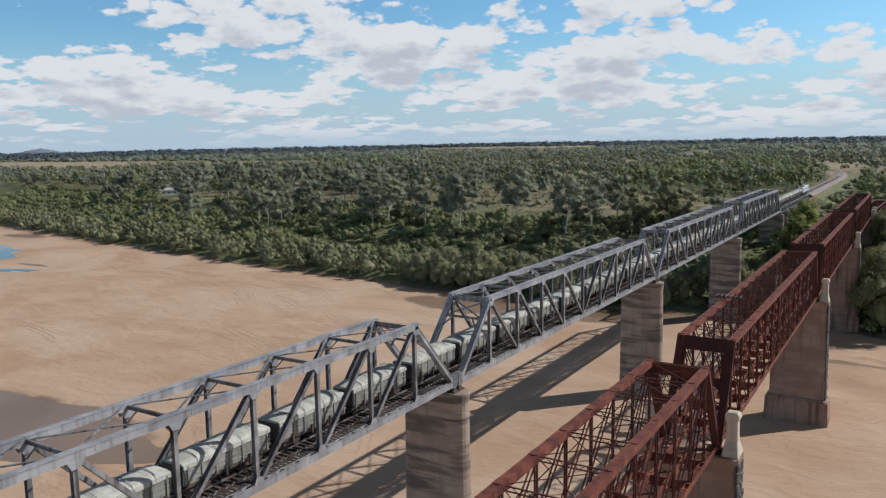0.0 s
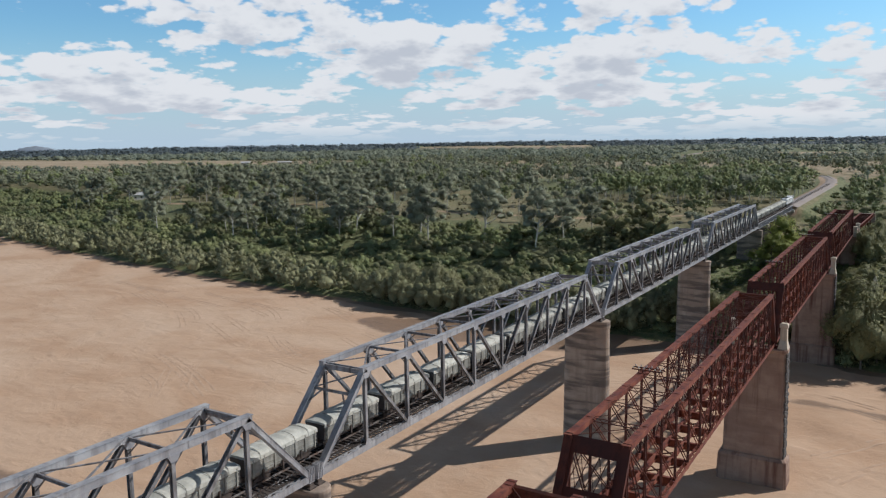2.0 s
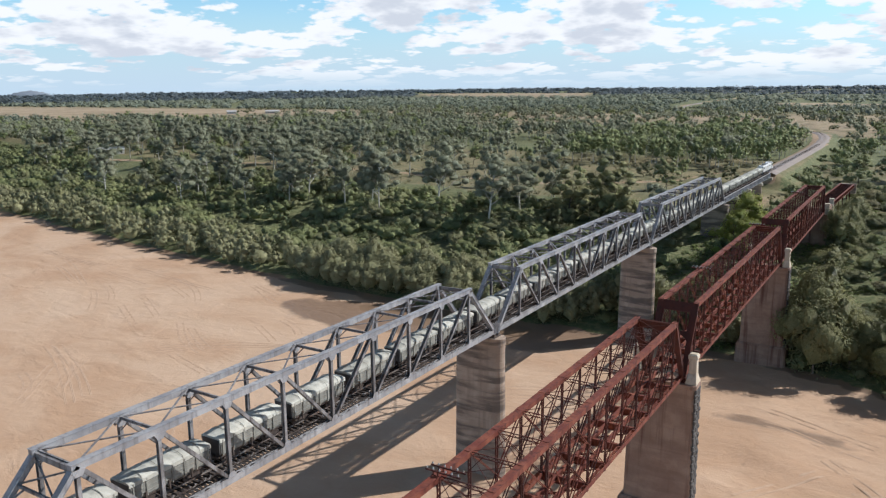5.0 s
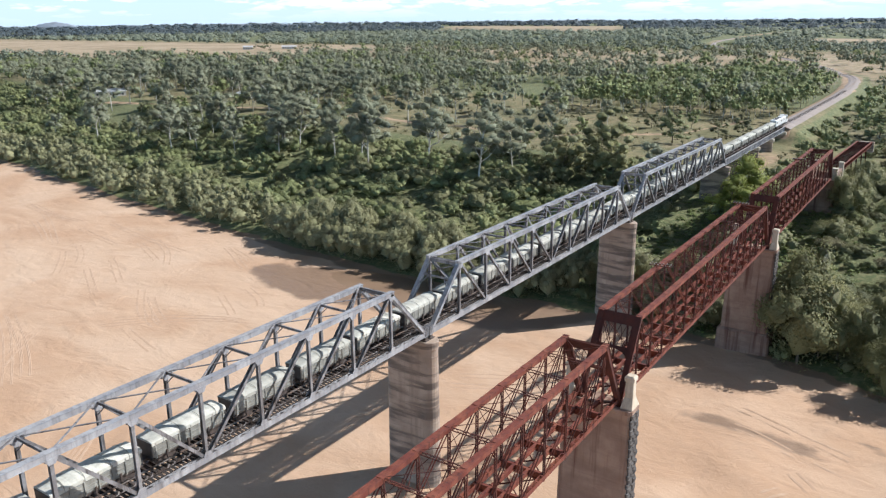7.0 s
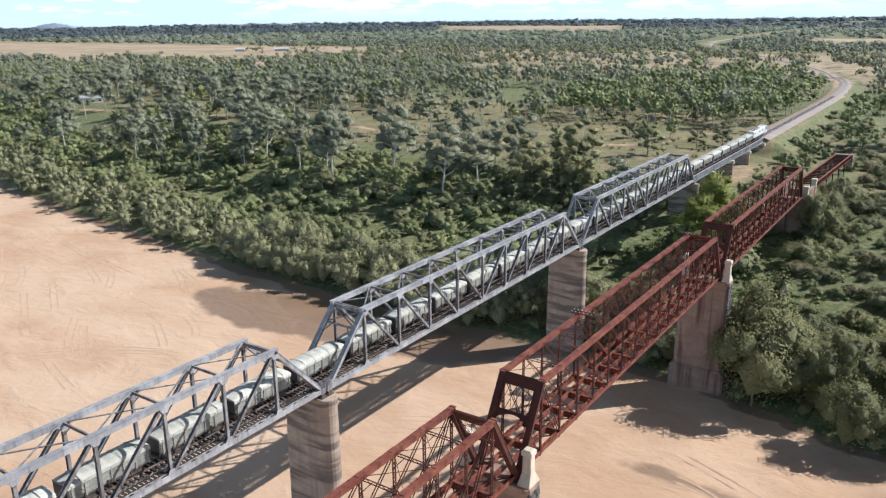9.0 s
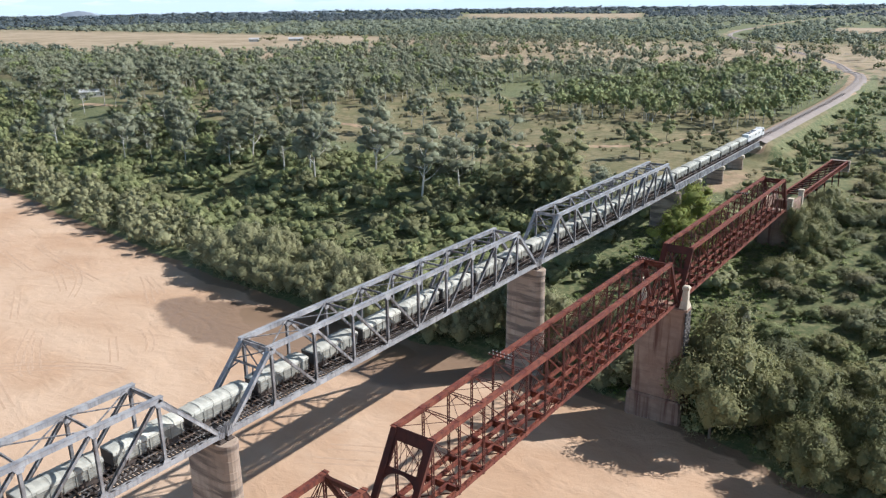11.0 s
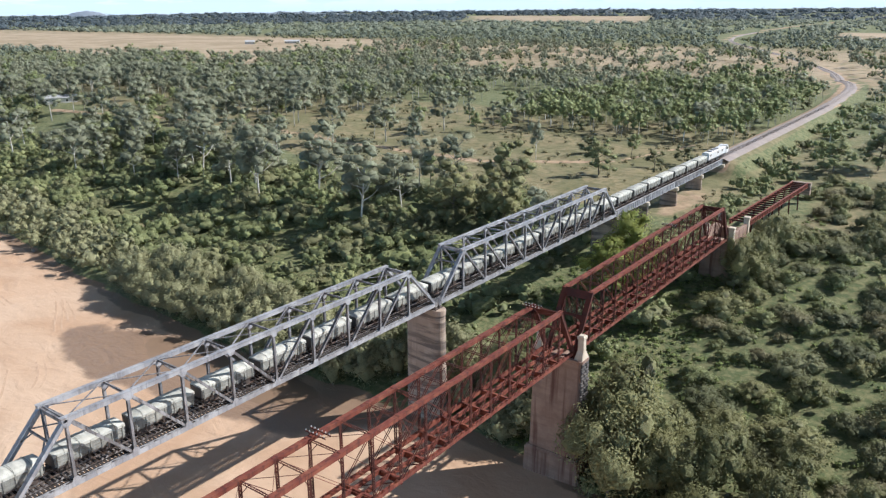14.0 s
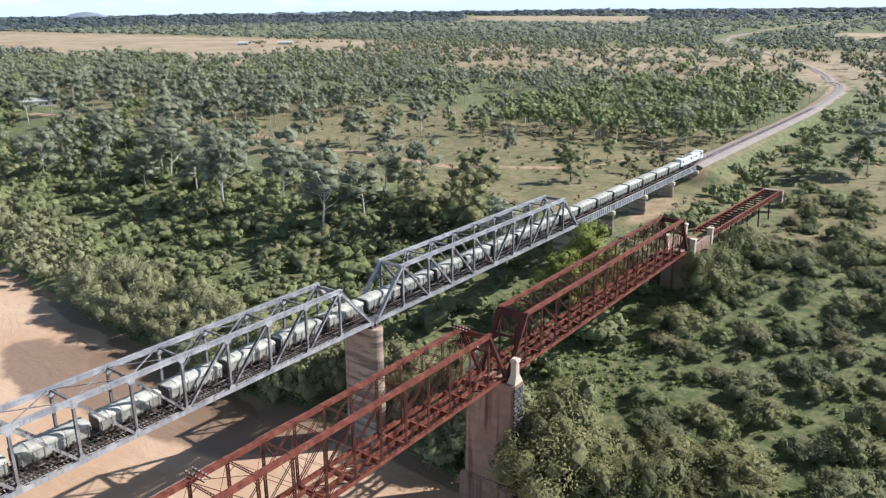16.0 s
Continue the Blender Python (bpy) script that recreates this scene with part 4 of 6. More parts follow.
def build_red_pier():
    """Tapered concrete pier on a stepped footing, with blue-stone end facing and two limewashed posts."""
    root = thing("bridge_pier", "rust-stained old concrete pier with stone-faced end and limewashed posts", "bridge pier", "red bridge piers")

    def ring(z, hx, hy, b=0.35):
        return [(x, y, z) for x, y in Build._oct(-hx, -hy, hx, hy, b)]

    b = Build()
    b.loft([ring(-1.5, 5.35, 2.4), ring(4.3, 5.15, 2.2), ring(4.75, 4.75, 1.85)])
    part("footing", b, M["old_concrete"], root)
    b = Build()
    b.loft([ring(4.75, 4.55, 1.62), ring(21.6, 4.35, 1.3), ring(21.75, 4.55, 1.5), ring(22.2, 4.55, 1.5), ring(22.3, 4.45, 1.4)])
    part("shaft", b, M["old_concrete"], root)
    rr = random.Random(5)
    stones = []
    for v in range(3):
        b = Build()
        b.loft([[(x, y * (1 - 0.0 * i) * f, z * f) for y, z in ((-0.5, -0.5), (0.5, -0.5), (0.5, 0.5), (-0.5, 0.5))] for i, (x, f) in enumerate(((-0.2, 1), (0.1, 1), (0.2 + 0.06 * v, 0.6)))])
        stones.append(b.mesh("stone_block", M["dark_stone"]))
    for course in range(28):
        z = 5.04 + course * 0.605
        cols = (-0.62, 0.62) if course % 2 else (-0.95, 0.0, 0.95)
        for y in cols:
            ob = part("stone_block", stones[rr.randrange(3)], None, root)
            t = (z - 5.9) / 15.7
            ob.matrix_basis = pose(4.62 - 0.2 * t + rr.uniform(-0.05, 0.05), y, z) @ Matrix.Diagonal((0.6, (1.16 if course % 2 else 0.9) * rr.uniform(0.9, 1), 0.56, 1))
    for s in (-1, 1):
        b = Build()
        cx = s * 3.75
        r = lambda z, hx, hy, y=0.0: [(cx + x, y + yy, z) for x, yy in Build._oct(-hx, -hy, hx, hy, 0.06)]
        b.loft([r(22.3, 0.75, 1.15), r(22.5, 0.72, 1.1), r(23.6, 0.52, 0.52), r(25.55, 0.48, 0.48), r(25.6, 0.56, 0.56), r(25.7, 0.62, 0.62), r(26.1, 0.62, 0.62), r(26.3, 0.42, 0.42)])
        part("post", b, M["cream"], root, "limewashed post with flared base")
    return root


red_span = build_red_span()
red_span.matrix_basis = pose(OLD_X, OLD_Y + 0.5, 0)
for k in (-2, -1, 1):
    copy_thing(red_span, pose(OLD_X, OLD_Y + 0.5 + k * OLD_PITCH, 0))
red_pier = build_red_pier()
red_pier.matrix_basis = pose(OLD_X, OLD_Y, 0)
for k in (-2, -1, 1):
    copy_thing(red_pier, pose(OLD_X, OLD_Y + k * OLD_PITCH, 0))


def build_red_abutment():
    """Limewashed masonry abutment with an arched passage, between the last truss and the approach."""
    root = thing("bridge_abutment", "limewashed stone abutment with arched niche and square posts", "abutment")
    y0, y1 = 152.4, 165.6
    b = Build()
    b.box(OLD_X - 3.6, y0, 12, OLD_X + 3.6, y0 + 2.2, 22.4, 0.1)
    part("wall", b, M["old_concrete"], root)
    b = Build()
    b.box(OLD_X - 3.4, y1 - 2.0, 12, OLD_X + 3.4, y1, 22.6, 0.1)
    part("wall", b, M["old_concrete"], root)
    for s in (-1, 1):
        b = Build()
        x = OLD_X + s * 3.15
        outer = [(y0 + 1.6, 24.0), (y0 + 1.6, 14.0), (y0 + 3.0, 14.0)]
        arc = [(0.5 * (y0 + y1) + 0.6 - 2.6 * math.cos(a), 19.4 + 2.4 * math.sin(a)) for a in (math.pi * i / 12 for i in range(13))]
        loop = outer + [(0.5 * (y0 + y1) - 2.0, 14.0)] + arc + [(0.5 * (y0 + y1) + 3.2, 14.0), (y1 - 0.6, 14.0), (y1 - 0.6, 24.0)]
        b.loft([[(x - 0.35, y, z) for y, z in loop], [(x + 0.35, y, z) for y, z in loop]])
        part("parapet", b, M["old_concrete"], root)
        for y in (y0 + 0.9, y1 - 0.5):
            b = Build()
            b.box(x - 0.6, y - 0.6, 21.5, x + 0.6, y + 0.6, 25.2, 0.08)
            b.box(x - 0.72, y - 0.72, 25.2, x + 0.72, y + 0.72, 25.7, 0.1)
            part("post", b, M["cream"], root)
    return root


build_red_abutment()


def build_red_approach():
    """Short rusty girder deck with bare cross ties on thin trestle legs."""
    root = thing("girder_span", "rusty red girder approach with bare cross ties on trestle legs", "bridge")
    turn, y0, y1 = 0.035, 166.0, 221.0
    X = lambda y, o: OLD_X + 0.9 + (y - y0) * turn + o
    for o in (-2.2, 2.2):
        b = Build()
        b.isect((X(y0, o), y0, 23.6), (X(y1, o), y1, 23.6), 0.5, 1.3, t=0.06)
        for i in range(40):
            y = y0 + 0.5 + i * (y1 - y0 - 1) / 39
            b.box(X(y, o) - 0.2, y - 0.04, 23.02, X(y, o) + 0.2, y + 0.04, 24.18)
        part("girder", b, M["rust"], root)
    tie = Build().isect((-2.1, 0, 0), (2.1, 0, 0), 0.2, 0.34).mesh("cross_tie", M["rust_dark"])
    for i in range(22):
        y = y0 + 0.8 + i * (y1 - y0 - 1.6) / 21
        ob = part("cross_tie", tie, None, root)
        ob.location = (X(y, 0), y, 23.9)
    for y in (184.5, 193.5, 203.0, 212.0):
        for o in (-1.9, 1.9):
            b = Build()
            b.isect((X(y, o * 1.25), y, 14.5), (X(y, o), y, 23.0), 0.32, 0.32)
            part("trestle_leg", b, M["rust_dark"], root)
    b = Build()
    b.box(X(y1, -2.9), y1, 20.5, X(y1, 2.9), y1 + 1.6, 24.1, 0.1)
    part("end_block", b, M["concrete"], root, "grey concrete end block")


build_red_approach()


# ---------------------------------------------------------------- train
def build_wagon():
    """Short four-axle mineral wagon with ribbed sides and a domed tarpaulin; runs along y, rail at z = 0."""
    root = thing("freight_wagon", "dusty grey ribbed wagon under a pale domed tarpaulin", "wagon", "wagons of the train")
    ln, hw = 8.9, 1.2
    b = Build()
    b.loft([[(x, y, z) for x, y in Build._oct(-w, -l / 2, w, l / 2, 0.12)] for z, w, l in ((1.02, 1.05, ln - 0.7), (1.25, hw, ln - 0.1), (2.72, hw, ln), (2.8, hw + 0.05, ln + 0.06))])
    body = part("body", b, M["wagon"], root)
    for s in (-1, 1):                              # plank lines along the sides
        for z in (1.5, 1.9, 2.3):
            part("side_rail", Build().box(s * hw - 0.04, -ln / 2 + 0.1, z - 0.05, s * hw + 0.04, ln / 2 - 0.1, z + 0.05), M["wagon"], body)
    for y in (-ln / 2 - 0.03, ln / 2 + 0.03):      # end boards, darker than the sides
        part("end_panel", Build().box(-hw + 0.03, y - 0.045, 1.2, hw - 0.03, y + 0.045, 2.74), M["loco_dark"], body, "dark end boards")
    chain = Build().box(-0.07, -0.09, 0.62, 0.07, 0.09, 1.5).mesh("door_chain", M["bogie"])
    for s in (-1, 1):
        for y in (-2.9, -0.4, 2.1):
            part("door_chain", chain, None, body).location = (s * (hw + 0.07), y, 0)
    rib = Build().box(-0.085, -0.07, 1.1, 0.085, 0.07, 2.74).mesh("side_rib", M["wagon"])
    for s in (-1, 1):
        for i in range(7):
            part("side_rib", rib, None, body).location = (s * (hw + 0.015), -ln / 2 + 0.35 + i * (ln - 0.7) / 6, 0)
    b = Build()
    rings = []
    m = 15
    for i in range(m):
        y = -ln / 2 - 0.04 + (ln + 0.08) * i / (m - 1)
        e = min(i, m - 1 - i)
        rise = (0.14, 0.36, 0.46)[min(e, 2)] - (0.08 if i % 2 else 0.0)
        rings.append([(-hw - 0.1, y, 2.5), (-hw - 0.07, y, 2.84)] + [((hw + 0.02) * -math.cos(a), y, 2.84 + rise * math.sin(a) ** 0.8) for a in (math.pi * j / 8 for j in range(1, 8))] + [(hw + 0.07, y, 2.84), (hw + 0.1, y, 2.5)])
    b.loft(rings)
    cover = part("tarpaulin", b, M["canvas"], root, "pale canvas cover", smooth=False)
    for i in (2, 5, 9, 12):
        b, y = Build(), -ln / 2 + ln * i / (m - 1)
        pts = [(-hw - 0.12, y, 2.45)] + [((hw + 0.06) * -math.cos(a), y, 2.86 + 0.5 * math.sin(a) ** 0.8) for a in (math.pi * j / 8 for j in range(9))] + [(hw + 0.12, y, 2.45)]
        b.strip(pts, 0.07, 0.02)
        part("tie_strap", b, M["wagon"], cover)
    b = Build()
    b.box(-0.35, -ln / 2 - 0.55, 0.78, 0.35, ln / 2 + 0.55, 1.04)
    b.box(-1.05, -ln / 2 - 0.1, 0.86, 1.05, ln / 2 + 0.1, 1.02)
    part("underframe", b, M["bogie"], root)
    for y in (-2.75, 2.75):
        b = Build()
        for s in (-1, 1):
            b.loft([[(s * 0.86 + w, y + py, pz) for py, pz in ((-1.05, 0.5), (-0.5, 0.36), (0.5, 0.36), (1.05, 0.5), (1.05, 0.62), (0.4, 0.78), (-0.4, 0.78), (-1.05, 0.62))] for w in (-0.07, 0.07)])
        b.box(-0.86, y - 0.2, 0.45, 0.86, y + 0.2, 0.78)
        bg = part("bogie", b, M["bogie"], root, "oily brown bogie")
        for dy in (-0.8, 0.8):
            b = Build()
            for s in (-1, 1):
                b.wheel((s * 0.6, y + dy, 0.42), 0.42, 0.14, 12)
            b.beam((-0.6, y + dy, 0.42), (0.6, y + dy, 0.42), 0.14, 0.14)
            part("wheelset", b, M["bogie"], bg)
    for y in (-ln / 2 - 0.5, ln / 2 + 0.5):
        b = Build()
        b.box(-0.14, y - 0.22, 0.78, 0.14, y + 0.22, 1.04, 0.04)
        part("coupler", b, M["bogie"], root)
    return root


def build_locomotive():
    """White cab-forward diesel locomotive on two three-axle bogies, front towards +y, rail at z = 0."""
    root = thing("locomotive", "white diesel locomotive with dark roof grilles heading the train", "locomotive")
    ln = 20.6
    b = Build()
    b.loft([[(x, y, z) for x, y in Build._oct(-w, -ln / 2, w, ln / 2 - 2.9, 0.15)] for z, w in ((1.35, 1.2), (3.35, 1.2), (3.7, 0.95))])
    hood = part("hood", b, M["loco"], root)
    b = Build()
    for s in (-1, 1):
        for y in (-8.4, -1.0, 3.4):
            b.box(s * 1.21 - 0.02, y - 0.6, 2.45, s * 1.21 + 0.02, y + 0.6, 3.05)
    part("side_grilles", b, M["loco_dark"], hood, "dark side grilles")
    b = Build()
    for y in (-6.6, -3.2, 0.4):
        b.box(-0.75, y - 0.85, 3.7, 0.75, y + 0.85, 3.84, 0.05)
    part("roof_fans", b, M["loco_dark"], hood, "dark roof fans")
    b = Build()
    b.loft([[(x, y, z) for x, y in Build._oct(-1.32, ln / 2 - 2.9, 1.32, f, 0.25)] for z, f in ((1.2, ln / 2), (2.4, ln / 2), (3.5, ln / 2 - 0.45), (3.85, ln / 2 - 0.7))])
    cab = part("cab", b, M["loco"], root)
    b = Build()
    b.loft([[(-1.0, ln / 2 + 0.03 - o, 2.55), (1.0, ln / 2 + 0.03 - o, 2.55), (1.0, ln / 2 - 0.36 - o, 3.4), (-1.0, ln / 2 - 0.36 - o, 3.4)] for o in (0, 0.05)])
    part("windscreen", b, M["glass"], cab)
    for s in (-1, 1):
        b = Build()
        b.box(s * 1.33 - 0.02, ln / 2 - 2.4, 2.5, s * 1.33 + 0.02, ln / 2 - 1.1, 3.3)
        part("side_window", b, M["glass"], cab)
        b = Build()
        b.wheel((s * 0.45, 0, 0), 0.13, 0.1)
        ob = part("headlight", b, M["insulator"], cab)
        ob.matrix_basis = pose(s * 0.35, ln / 2 + 0.02, 2.1, 0, 0, 90)
    b = Build()
    b.box(-1.3, -ln / 2 - 0.1, 1.0, 1.3, ln / 2 - 0.2, 1.35)
    b.box(-1.1, -2.2, 0.4, 1.1, 2.2, 1.0, 0.15)
    part("underframe", b, M["loco_dark"], root)
    for y in (-5.4, 5.4):
        b = Build()
        for s in (-1, 1):
            b.box(s * 0.95 - 0.1, y - 2.0, 0.4, s * 0.95 + 0.1, y + 2.0, 0.85, 0.05)
        b.box(-0.95, y - 0.3, 0.5, 0.95, y + 0.3, 1.0)
        bg = part("bogie", b, M["bogie"], root)
        for dy in (-1.6, 0, 1.6):
            b = Build()
            for s in (-1, 1):
                b.wheel((s * 0.6, y + dy, 0.46), 0.46, 0.14)
            b.beam((-0.6, y + dy, 0.46), (0.6, y + dy, 0.46), 0.16, 0.16)
            part("wheelset", b, M["bogie"], bg)
    return root


HEAD = 250.0
loco = build_locomotive()
loco.matrix_basis = pose(JOINT, HEAD - 10.3, RAIL)
wagon = build_wagon()
WAGONS = 38
for k in range(WAGONS):
    m = pose(JOINT, HEAD - 26.6 - k * 10.1, RAIL)
    if k == 0:
        wagon.matrix_basis = m
    else:
        copy_thing(wagon, m)


# ---------------------------------------------------------------- vehicle tracks in the sand
def build_tracks():
    rr = random.Random(3)
    b = Build()
    lines = [(-123, 5, -64, -26, 8), (-112, 8, -84, -26, -6), (-146, 40, -112, 22, 5), (-112, -6, -90, -18, 4), (-152, 62, -112, 38, 8), (-112, 34, -78, 16, -10), (-128, 66, -96, 50, 5), (-96, 44, -74, 30, 5),
             (-92, 20, -70, 12, -6), (-170, 48, -130, 20, 10), (-190, 66, -120, 52, -8), (-210, 60, -150, 30, 8), (-240, 70, -170, 62, -10), (-105, 4, -60, 34, 16), (38, 2, 62, 40, 6), (44, 30, 78, 2, -5),
             (30, 44, 66, 30, 5), (-60, -10, -28, -60, 7), (-200, -20, -130, -36, 10), (-20, 30, 14, 44, 4), (-16, 10, 16, 26, -5)]
    for x0, y0, x1, y1, bow in lines:
        for again in range(2):
            ox, oy = rr.uniform(-5, 5), rr.uniform(-5, 5)
            n, pts = 70, []
            lo = rr.uniform(0.0, 0.3)
            hi = lo + rr.uniform(0.4, 0.7)
            for i in range(n + 1):
                t = i / n
                nx, ny = -(y1 - y0), x1 - x0
                l = math.hypot(nx, ny)
                k = 0.3 * bow * math.sin(math.pi * t) + 0.5 * math.sin(t * 6 + ox)
                if not lo <= t <= hi:
                    continue
                pts.append((x0 + (x1 - x0) * t + nx / l * k + ox, y0 + (y1 - y0) * t + ny / l * k + oy))
            n = len(pts) - 1
            for side in (-0.8, 0.8):
                rows = []
                for i, (px, py) in enumerate(pts):
                    ax, ay = pts[max(i - 1, 0)]
                    cx, cy = pts[min(i + 1, n)]
                    l = math.hypot(cx - ax, cy - ay)
                    ux, uy = -(cy - ay) / l, (cx - ax) / l
                    z = float(land(np.array([px]), np.array([py]))[0])
                    rows.append([(px + ux * (side + o), py + uy * (side + o), z + dz) for o, dz in ((-0.3, -0.03), (-0.15, 0.03), (0.0, 0.0), (0.15, 0.03), (0.3, -0.03))])
                k = len(b.v)
                for r in rows:
                    b.v += r
                for j in range(n):
                    for i in range(4):
                        a = k + j * 5 + i
                        b.f.append((a, a + 1, a + 6, a + 5))
    tagged(new("tyre_tracks", b.mesh("tyre_tracks", M["track_sand"])), "shallow vehicle tracks pressed into the river sand", "tyre tracks", kind="stuff")


build_tracks()


# ---------------------------------------------------------------- old line-wire racks on the red bridge
def build_wire_rack():
    root = thing("insulator_rack", "rusty crossarm rack with rows of white insulators on the old truss", "insulator rack", "insulator racks")
    for y in (-0.4, 0.4):
        b = Build()
        b.beam((-0.9, y, 0.3), (2.2, y, 0.3), 0.1, 0.12)
        part("crossarm", b, M["rust_dark"], root)
        for x in (-0.2, 0.2):
            b = Build()
            b.beam((x, y, -0.05), (x, y, 0.28), 0.09, 0.09)
            part("upright", b, M["rust_dark"], root)
    cup = Build().loft([[(r * math.cos(a), r * math.sin(a), z) for a in (math.pi * i / 4 for i in range(8))] for r, z in ((0.02, 0.0), (0.02, 0.08), (0.08, 0.08), (0.085, 0.13), (0.05, 0.15), (0.07, 0.18), (0.035, 0.24))]).mesh("insulator", M["insulator"])
    for y in (-0.4, 0.4):
        for i in range(6):
            part("insulator", cup, None, root).location = (-0.75 + i * 0.55, y, 0.35)
    return root


wire_rack = build_wire_rack()
wire_rack.matrix_basis = pose(OLD_X - 2.4, 22.9, 31.68)
for y in (68.6, 124.9, -55.0):
    copy_thing(wire_rack, pose(OLD_X - 2.4, y, 31.68))


# ---------------------------------------------------------------- plants
def unit(v):
    return v / np.maximum(np.linalg.norm(v, axis=-1, keepdims=True), 1e-6)


PHI = (1 + 5 ** 0.5) / 2
ICO = unit(np.array([(-1, PHI, 0), (1, PHI, 0), (-1, -PHI, 0), (1, -PHI, 0), (0, -1, PHI), (0, 1, PHI), (0, -1, -PHI), (0, 1, -PHI), (PHI, 0, -1), (PHI, 0, 1), (-PHI, 0, -1), (-PHI, 0, 1)]))
ICO_F = np.array([(0, 11, 5), (0, 5, 1), (0, 1, 7), (0, 7, 10), (0, 10, 11), (1, 5, 9), (5, 11, 4), (11, 10, 2), (10, 7, 6), (7, 1, 8), (3, 9, 4), (3, 4, 2), (3, 2, 6), (3, 6, 8), (3, 8, 9), (4, 9, 5), (2, 4, 11), (6, 2, 10), (8, 6, 7), (9, 8, 1)])


OCT = np.array([(1, 0, 0), (-1, 0, 0), (0, 1, 0), (0, -1, 0), (0, 0, 1), (0, 0, -1)], float)
OCT_F = np.array([(0, 2, 4), (2, 1, 4), (1, 3, 4), (3, 0, 4), (2, 0, 5), (1, 2, 5), (3, 1, 5), (0, 3, 5)])


def leaves(rng, clumps, count, size, hang=0.0, core=0.62, fine=True, up=0.3):
    """Leaf sprays round clump centres (x, y, z, rx, rz): loose shells of small blades facing outwards and up, over a dense inner mass."""
    cl = np.asarray(clumps, float)
    share = cl[:, 3] ** 2
    pick = rng.choice(len(cl), count, p=share / share.sum())
    o = unit(rng.normal(size=(count, 3)) + np.array([0, 0, 0.3]))
    r = 1.1 - 0.42 * rng.uniform(0, 1, count) ** 1.6
    c = cl[pick, :3] + o * np.stack([cl[pick, 3], cl[pick, 3], cl[pick, 4]], 1) * r[:, None]
    nrm = unit(o * 1.0 + np.array([0, 0, 0.3]) + rng.normal(size=(count, 3)) * 0.4)
    a = unit(np.cross(nrm, unit(rng.normal(size=(count, 3)))))
    if hang:
        a = unit(a * 0.6 + np.array([0, 0, -1.0]) * hang)
    b = unit(np.cross(nrm, a))
    s = (size * rng.uniform(0.5, 1.25, count))[:, None]
    v = np.stack([c - a * s * 0.5 - b * s * 0.2, c + a * s * 0.05 + b * s * 0.3, c + a * s * 0.5 - b * s * 0.16], 1).reshape(-1, 3)
    f = np.arange(count * 3).reshape(-1, 3)
    mid = np.array([*np.average(cl[:, :2], axis=0, weights=share), cl[:, 2].min()])
    ext = np.maximum(np.abs(cl[:, :3] - mid).max(0) + cl[:, [3, 3, 4]].max(0), 0.3)
    face = lambda c, o: unit(0.62 * o + 0.5 * unit((c - mid) / ext ** 2 * ext.mean()) + np.array([0, 0, up]))
    g = np.repeat(unit(face(c, o) + rng.normal(size=(count, 3)) * 0.14), 3, axis=0)
    if core:
        ball, skin_f = (ICO, ICO_F) if fine else (OCT, OCT_F)
        for k in cl:
            w = ball * rng.uniform(0.8, 1.14, (len(ball), 1)) * np.array([k[3], k[3], k[4]]) * core + k[:3]
            f = np.concatenate([f, skin_f + len(v)])
            v = np.concatenate([v, w])
            g = np.concatenate([g, unit(face(w, ball) + rng.normal(size=w.shape) * 0.16)])
    return v, f, g


def gum_plan(rng, height, spread, bare=0.42, limbs=6):
    """Trunk and limb lines and the crown clumps of a gum tree."""
    lean = rng.normal(size=2) * 0.05 * height
    trunk = [np.array([lean[0] * t * t + math.sin(t * 5 + lean[1]) * 0.12, lean[1] * t * t, height * 0.8 * t - 0.4 * (t == 0)]) for t in np.linspace(0, 1, 6)]
    lines, clumps = [(trunk, height * 0.016, 0.35)], []
    for i in range(limbs):
        t = bare + (0.95 - bare) * (i + rng.uniform(0, 0.8)) / limbs
        base = np.array([np.interp(t, np.linspace(0, 1, 6), [p[k] for p in trunk]) for k in range(3)])
        az = i * 2.4 + rng.uniform(-0.5, 0.5)
        reach = spread * rng.uniform(0.55, 1.0) * (1.05 - 0.5 * t)
        tip = base + np.array([math.cos(az) * reach, math.sin(az) * reach, height * rng.uniform(0.1, 0.24)])
        mid = (base + tip) / 2 + np.array([0, 0, -0.03 * height])
        lines.append(([base, mid, tip], height * 0.009, 0.3))
        for j in range(3):
            q = base + (tip - base) * rng.uniform(0.6, 1.1) + rng.normal(size=3) * spread * 0.16
            rad = spread * rng.uniform(0.25, 0.42)
            clumps.append((*q, rad, rad * rng.uniform(0.55, 0.85)))
    for j in range(4):
        q = trunk[-1] + rng.normal(size=3) * spread * 0.22
        rad = spread * rng.uniform(0.24, 0.36)
        clumps.append((*(q + np.array([0, 0, height * 0.08])), rad, rad * 0.75))
    return lines, clumps


def limbs_build(lines, sides=6):
    b = Build()
    for pts, r0, taper in lines:
        m = len(pts)
        b.tube(pts, [max(0.03, r0 * (1 - (1 - taper) * i / (m - 1))) for i in range(m)], sides)
    return b


def tree_kind(seed, name, label, category, height, spread, leaf_mat, bark_mat, count, size, bare=0.42, limbs=6, hang=0.0):
    rng = np.random.default_rng(seed)
    lines, clumps = gum_plan(rng, height, spread, bare, limbs)
    root = thing(name, label, category, "trees on the bank")
    part("trunk", limbs_build(lines), bark_mat, root, smooth=True)
    v, f, g = leaves(rng, clumps, count, size, hang, 0.62, up=0.42)
    tone = np.full(len(v), 0.4)
    part("crown", skin("crown", v, f, leaf_mat, [("tone", tone), ("puff", g)], False), None, root)
    return root


